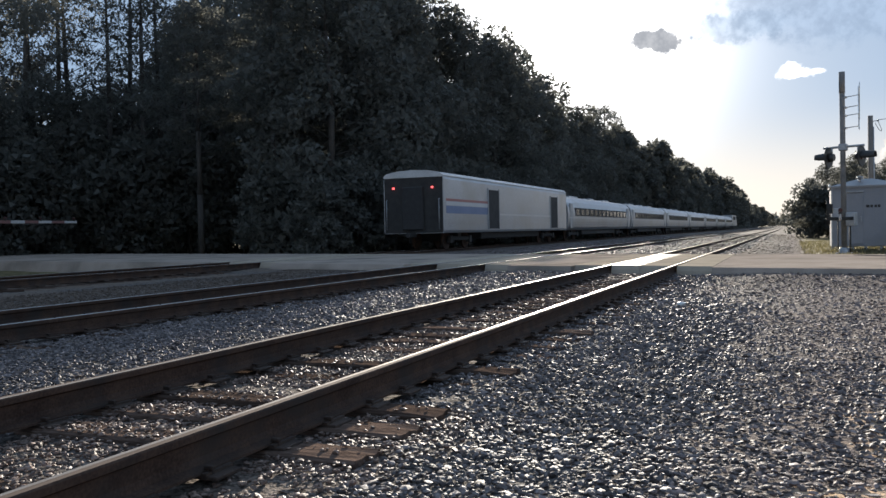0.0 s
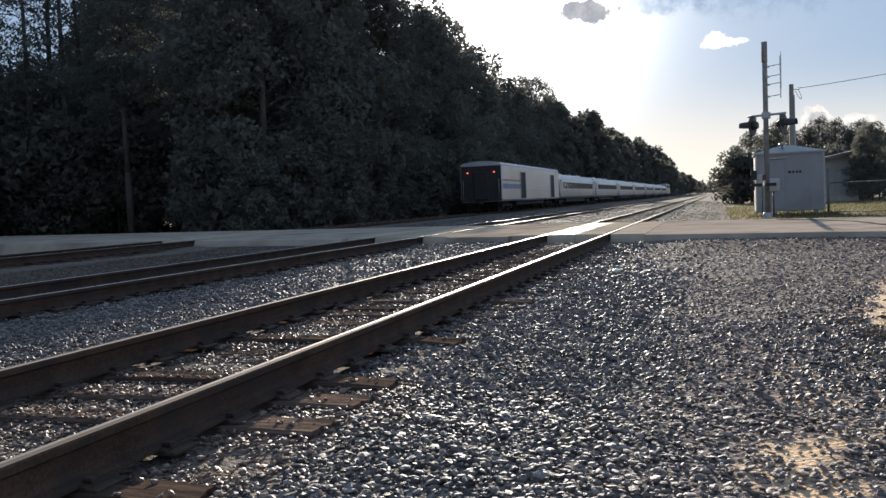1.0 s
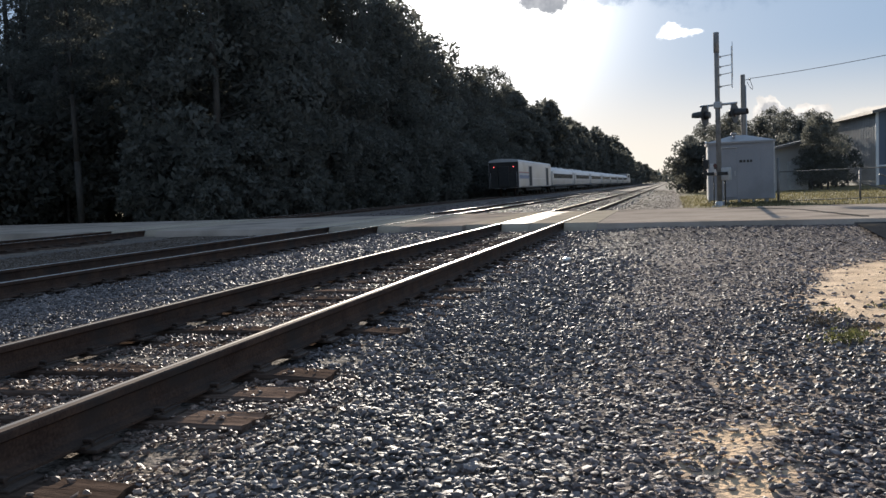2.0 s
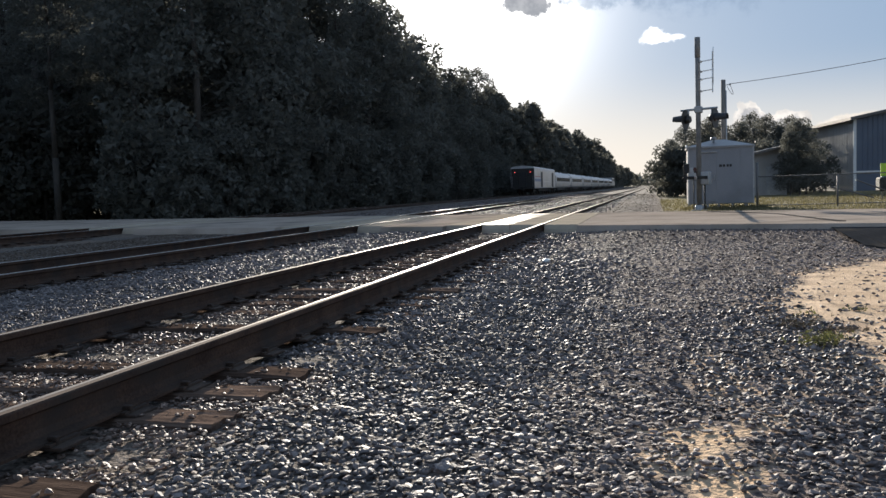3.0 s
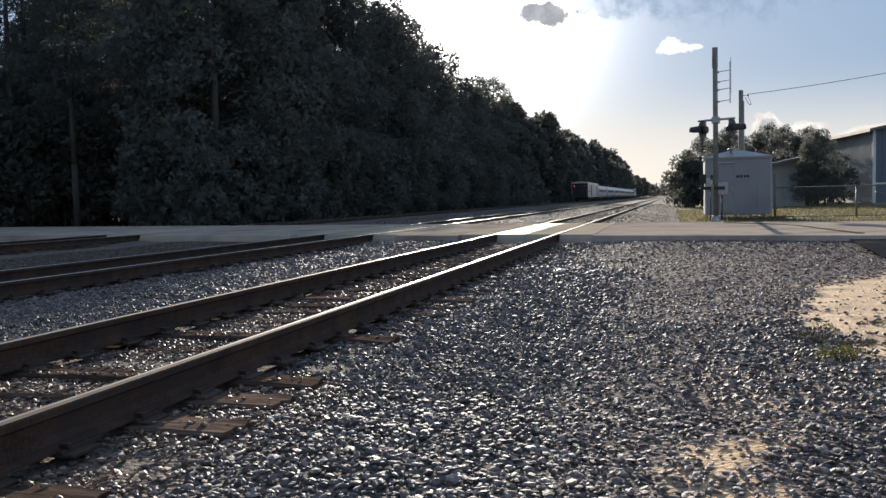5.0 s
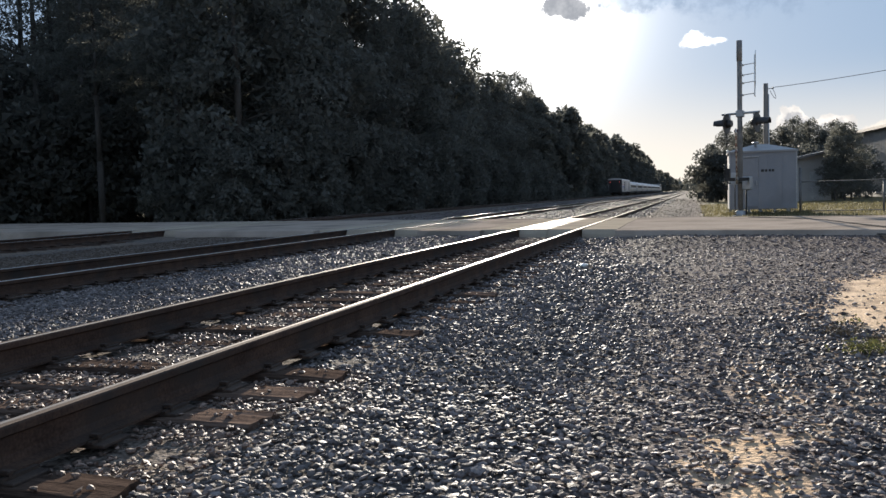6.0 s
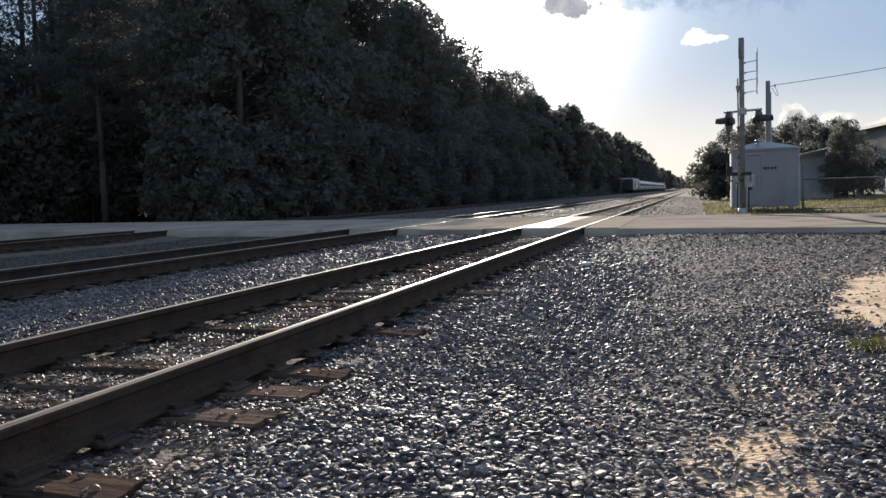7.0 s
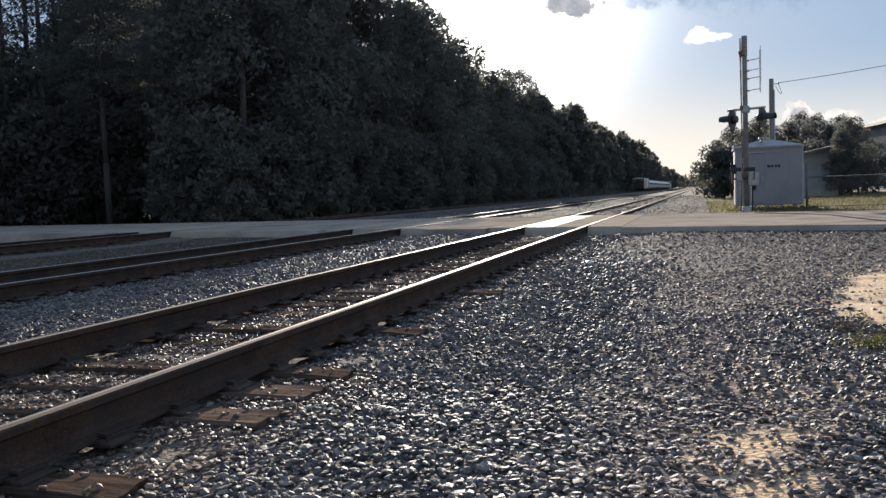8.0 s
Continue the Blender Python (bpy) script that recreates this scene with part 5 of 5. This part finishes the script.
def warehouse():
    """Gable end towards the road in blue-grey, long pale side wall towards the railway."""
    x0, y0, w, d, eave, ridge = 18.9, 78.0, 24.0, 42.0, 6.0, 8.3
    h = empty("warehouse", pose(x0, y0, 0, 0, 0, 7))
    tagged(h, "large metal-clad warehouse with pale and blue-grey walls", "warehouse")
    bm = bmesh.new()
    box(bm, 0, 0.2, 0, d, -0.3, eave)
    part("side_wall", bm, M_CLADDING_PALE, h)
    bm = bmesh.new()
    rib_wall(bm, (0, d), (0, 0), 0.4, eave - 0.05, eave - 0.05, (-1, 0))
    tagged(part("cladding_ribs", bm, M_CLADDING_PALE, h), kind="stuff")
    bm = bmesh.new()
    prism(bm, [(0.2, 1.6), (w, 1.6), (w, eave), (w / 2, ridge), (0.2, eave)], "y", 0, 0.2)
    part("gable_wall", bm, M_CLADDING_BLUE, h, "blue-grey ribbed gable wall")
    bm = bmesh.new()
    rib_wall(bm, (0.3, 0), (w / 2, 0), 1.65, eave, ridge, (0, -1))
    tagged(part("cladding_ribs", bm, M_CLADDING_BLUE, h), kind="stuff")
    bm = bmesh.new()
    box(bm, 0.2, w, 0.0, 0.22, -0.3, 1.5)
    part("plinth", bm, M_CLADDING_BLUE, h)
    bm = bmesh.new()
    box(bm, 0.0, w, -0.06, 0.0, 1.5, 1.62)
    part("wall_trim", bm, M_SIGNWHITE, h, "white band above the plinth")
    bm = bmesh.new()
    box(bm, -0.08, 0.14, -0.08, 0.0, -0.3, eave)
    part("corner_trim", bm, M_SIGNWHITE, h, "white corner flashing")
    bm = bmesh.new()
    box(bm, w - 0.2, w, 0.2, d, -0.3, eave)
    box(bm, 0.2, w - 0.2, d - 0.2, d, -0.3, eave)
    part("back_wall", bm, M_CLADDING_PALE, h)
    for s in (0, 1):
        bm = bmesh.new()
        a = (-0.5, eave - 0.1) if s == 0 else (w + 0.5, eave - 0.1)
        pts = [a, (w / 2, ridge + 0.02), (w / 2, ridge + 0.26), (a[0], a[1] + 0.24)]
        prism(bm, pts, "y", -0.6, d + 0.4)
        part("roof", bm, M_ROOFMETAL, h)


warehouse()


def low_shed():
    s = empty("low_shed", pose(9.5, 68.0, 0, 0, 0, 6))
    tagged(s, "low pale shed with a dark lean-to roof beyond the hut", "shed")
    bm = bmesh.new()
    prism(bm, [(0, -0.3), (2.7, -0.3), (2.7, 3.5), (0, 2.95)], "y", 0, 7)
    part("wall", bm, M_CLADDING_PALE, s)
    bm = bmesh.new()
    prism(bm, [(-0.3, 2.89), (2.95, 3.55), (2.95, 3.75), (-0.3, 3.09)], "y", -0.5, 7.4)
    part("roof", bm, M_ROOFMETAL, s)
    bm = bmesh.new()
    box(bm, 1.2, 2.2, -0.05, 0.0, -0.05, 2.1, 0.01)
    part("door", bm, M_GALV, s)


low_shed()


def yard_sign():
    s = empty("yard_sign", pose(13.05, 45.0, 0, 0, 0, 0))
    tagged(s, "lime-green board on a dark box at the fence", "sign")
    bm = bmesh.new()
    box(bm, 0.05, 1.3, -0.03, 0.03, 1.08, 1.70, 0.01)
    part("board", bm, M_LIME, s)
    bm = bmesh.new()
    box(bm, -0.05, 1.5, -0.3, 0.5, 0.35, 1.02, 0.05)
    part("box", bm, M_DARK, s)
    for x in (0.15, 1.25):
        bm = bmesh.new()
        tube(bm, (x, 0.05, -0.3), (x, 0.05, 1.6), 0.04, 0.04, 8)
        part("post", bm, M_GALV, s)


yard_sign()


def relay_case():
    c = empty("relay_case", pose(3.6, 118.0, -0.06))
    tagged(c, "small grey trackside relay case beside the railway line", "relay case")
    bm = bmesh.new()
    box(bm, -0.4, 0.4, -0.3, 0.3, 0.2, 1.5, 0.03)
    part("cabinet", bm, M_GALV, c)
    bm = bmesh.new()
    box(bm, -0.46, 0.46, -0.36, 0.36, 1.5, 1.58, 0.01)
    part("lid", bm, M_HUTROOF, c)
    for x in (-0.3, 0.3):
        bm = bmesh.new()
        box(bm, x - 0.05, x + 0.05, -0.2, 0.2, -0.1, 0.2)
        part("foot", bm, M_GALV, c)


relay_case()


# ---------------------------------------------------------------- grass and weeds
def blades(name, pts, height, width, label, lean=0.35, category="grass", seed=3):
    r = np.random.default_rng(seed)
    n = len(pts)
    h = height * r.lognormal(0, 0.35, n)
    a = r.uniform(0, 2 * np.pi, n)
    d = np.stack([np.cos(a), np.sin(a), np.zeros(n)], 1)
    s = np.stack([-np.sin(a), np.cos(a), np.zeros(n)], 1) * width
    tip = d * (h * lean * r.uniform(0.2, 1.6, n))[:, None] + np.stack([np.zeros(n), np.zeros(n), h], 1)
    mid = d * (h * lean * 0.3)[:, None] + np.stack([np.zeros(n), np.zeros(n), h * 0.55], 1)
    p = pts
    q = np.stack([p - s, p + s, p + mid + s * 0.8, p + mid - s * 0.8, p + tip + s * 0.15, p + tip - s * 0.15], 1)
    k = np.arange(n)[:, None] * 6
    f = np.concatenate([k + np.array([[0, 1, 2, 3]]), k + np.array([[3, 2, 4, 5]])])
    ob = from_arrays(name, q.reshape(-1, 3), f, M_GRASS)
    return tagged(ob, label, category, kind="stuff")


def grass():
    r = np.random.default_rng(9)
    n = 28000
    x, y = r.uniform(2.8, 17, n), r.uniform(27.0, 60, n)
    keep = (y > road_far(x) + 0.5) & ~((x > 3.8) & (x < 6.5) & (y > 35.6) & (y < 39.3)) & (smooth_noise(x, y, 1.4, 1) + r.normal(0, 0.3, n) > -0.25)
    x, y = x[keep], y[keep]
    blades("grass", np.stack([x, y, ground_z(x, y) - 0.01], 1), 0.09, 0.012, "dry yellow-green grass in the yard beyond the road")
    n = 1500
    x, y = r.uniform(3.5, 6.9, n), r.uniform(36.2, 37.2, n)
    blades("grass", np.stack([x, y, ground_z(x, y) - 0.01], 1), 0.11, 0.012, "taller grass growing along the hut and fence", seed=5)


M_WEED = material("weed_leaf", ((0.075, 0.082, 0.03), (0.17, 0.165, 0.06)), 0.7, 0, 6, 40, 0, per_island=0.45, translucent=0.35)
M_STALK = material("dry_stalk", ((0.10, 0.075, 0.05), (0.20, 0.155, 0.10)), 0.85, 0, 6, 40, 0, per_island=0.3)


def weed_plant(cx, cy, spread, height, stalks, leaves_each, mats, label, seed):
    """A low branching weed: thin leaning stalks with small leaves along them."""
    r = np.random.default_rng(seed)
    vs, fs, slots = [], [], []
    for _ in range(stalks):
        bx, by = r.normal(0, spread * 0.45, 2) + (cx, cy)
        base = np.array([bx, by, float(ground_z(bx, by)) - 0.005])
        ang, h = r.uniform(0, 2 * np.pi), height * r.uniform(0.45, 1.25)
        tip = base + np.array([np.cos(ang) * h * r.uniform(0.2, 1.1), np.sin(ang) * h * r.uniform(0.2, 1.1), h])
        side = np.array([-np.sin(ang), np.cos(ang), 0]) * 0.0022
        k = len(vs)
        vs += [base - side, base + side, tip + side * 0.4, tip - side * 0.4]
        fs.append((k, k + 1, k + 2, k + 3))
        slots.append(0)
        for _ in range(leaves_each):
            p = base + (tip - base) * r.uniform(0.2, 1.05)
            u, v = r.normal(size=3), r.normal(size=3)
            u /= np.linalg.norm(u)
            v = np.cross(u, v)
            v /= np.linalg.norm(v)
            q = 0.015 * r.lognormal(0, 0.35)
            k = len(vs)
            vs += [p, p + u * q * 0.5 - v * q * 0.32, p + u * q * 1.1, p + u * q * 0.5 + v * q * 0.32]
            fs.append((k, k + 1, k + 2, k + 3))
            slots.append(1)
    ob = from_arrays("weed", np.array(vs), np.array(fs), mats, slots=np.array(slots))
    tagged(ob, label, "weed", kind="stuff")


def weeds():
    green, dry = [M_STALK, M_WEED], [M_STALK, M_STALK]
    a, b = "low yellow-green leafy weed growing in the gravel", "dry brown weed with sparse leaves beside the sand"
    for i, (cx, cy, spread, h, n, per, mats, label) in enumerate((
            (3.50, 5.98, 0.16, 0.085, 60, 10, green, a), (3.62, 6.2, 0.14, 0.06, 30, 8, green, a), (3.46, 6.70, 0.2, 0.085, 60, 6, dry, b),
            (3.66, 6.50, 0.14, 0.05, 26, 6, dry, b), (3.60, 7.25, 0.14, 0.05, 22, 5, green, a), (3.84, 6.60, 0.10, 0.04, 16, 6, dry, b),
            (4.05, 7.6, 0.10, 0.035, 12, 6, green, a), (0.95, 8.1, 0.12, 0.03, 14, 5, dry, b), (1.25, 8.5, 0.12, 0.03, 14, 5, dry, b))):
        weed_plant(cx, cy, spread, h, n, per, mats, label, 40 + i)


grass()
weeds()


def pale_stone():
    v, f = stone_template(20, 77)
    ob = from_arrays("pale_stone", v * np.array([0.11, 0.06, 0.04]), f, M_SIGNWHITE)
    ob.matrix_basis = pose(1.0, 11.87, float(ground_z(1.0, 11.87)) + 0.03, 0, 0, 20)
    tagged(ob, "flat pale stone lying on the grey gravel", "stone")


pale_stone()


M_DARKLINE = material("road_line_dark", ((0.07, 0.065, 0.06), (0.12, 0.11, 0.10)), 0.95, 0, 3, 40, 0.3, 0.004, spec=0.0)
M_ASPHALT = material("driveway_asphalt", ((0.026, 0.027, 0.030), (0.048, 0.049, 0.052)), 0.95, 0, 1.2, 60, 0.8, 0.015, stain=(0.07, 0.063, 0.056), stain_scale=1.1, spec=0.0)


def tar_seam():
    """A thin dark strip that runs slantwise over the road."""
    bm = bmesh.new()
    z = 0.194
    path = [Vector(p) for p in ((4.0, 25.3, 0), (4.75, 24.2, 0), (5.45, 22.3, 0), (5.7, 20.0, 0), (6.05, 17.3, 0))]
    rows = []
    for a, b in zip(path, path[1:]):
        side = (b - a).normalized().cross(Vector((0, 0, 1)))
        for i in range(5):
            p = a.lerp(b, i / 5)
            w = 0.07 + 0.02 * math.sin(p.y * 5.1) + 0.05 * max(0, (p.y - 22.5) / 3)
            rows.append([bm.verts.new((p.x + side.x * k, p.y + side.y * k, zz)) for k, zz in ((-w, z + 0.006), (w, z + 0.006), (w, z - 0.03), (-w, z - 0.03))])
    for p, q in zip(rows, rows[1:]):
        for k in range(4):
            bm.faces.new((p[k], p[(k + 1) % 4], q[(k + 1) % 4], q[k]))
    bmesh.ops.recalc_face_normals(bm, faces=bm.faces[:])
    ob = mesh_object("tar_seam", bm, M_DARKLINE)
    tagged(ob, "thin dark line slanting across the road", "road patch", kind="structure")


tar_seam()


def driveway():
    """Worn asphalt apron from the road into the sandy yard, with a ragged edge."""
    bm = bmesh.new()
    r = random.Random(12)
    edge = ((6.25, 17.2), (5.85, 15.8), (5.7, 14.6), (5.95, 13.6), (6.7, 12.9), (8.2, 12.4), (11.0, 12.0), (14.0, 12.0))
    top, low = [], []
    for (x0, y0), (x1, y1) in zip(edge, edge[1:]):
        n = 8
        for i in range(n):
            f = i / n
            x, y = x0 + (x1 - x0) * f + r.uniform(-0.07, 0.07), y0 + (y1 - y0) * f + r.uniform(-0.07, 0.07)
            far = (x, max(y + 0.05, road_near(x) - 0.02))
            zz = float(ground_z(x, y))
            top.append((bm.verts.new((x, y, zz + 0.035)), bm.verts.new((far[0], far[1], 0.12))))
            low.append(bm.verts.new((x - 0.03, y - 0.03, zz - 0.1)))
    for (a, b), (c, d), e, f in zip(top, top[1:], low, low[1:]):
        bm.faces.new((a, c, d, b))
        bm.faces.new((e, f, c, a))
    bmesh.ops.recalc_face_normals(bm, faces=bm.faces[:])
    ob = mesh_object("driveway", bm, M_ASPHALT)
    tagged(ob, "dark worn asphalt driveway between the road and sandy yard", "driveway", kind="structure")


driveway()


# ---------------------------------------------------------------- what moves
def motions():
    for car, off in TRAIN:
        walk(car, [(t, pose(TRACK_X[2], y + off, RAIL_TOP)) for t, y in
                   ((0, 36.2), (1, 59.4), (2, 83.8), (3, 108.4), (4, 133.4), (5, 159.0), (6, 185.3), (7, 212.6), (8, 240.0))])
    # the gate arm rises once the train has cleared the crossing
    walk(NEAR_GATE, [(t, GATE_PIVOT @ pose(0, 0, 0, -a)) for t, a in
                     ((0, 0), (4.7, 0), (5.2, 1.2), (5.8, 4.6), (6.5, 8.8), (7.0, 11.6), (7.5, 14.3), (8.0, 16.4))])


motions()
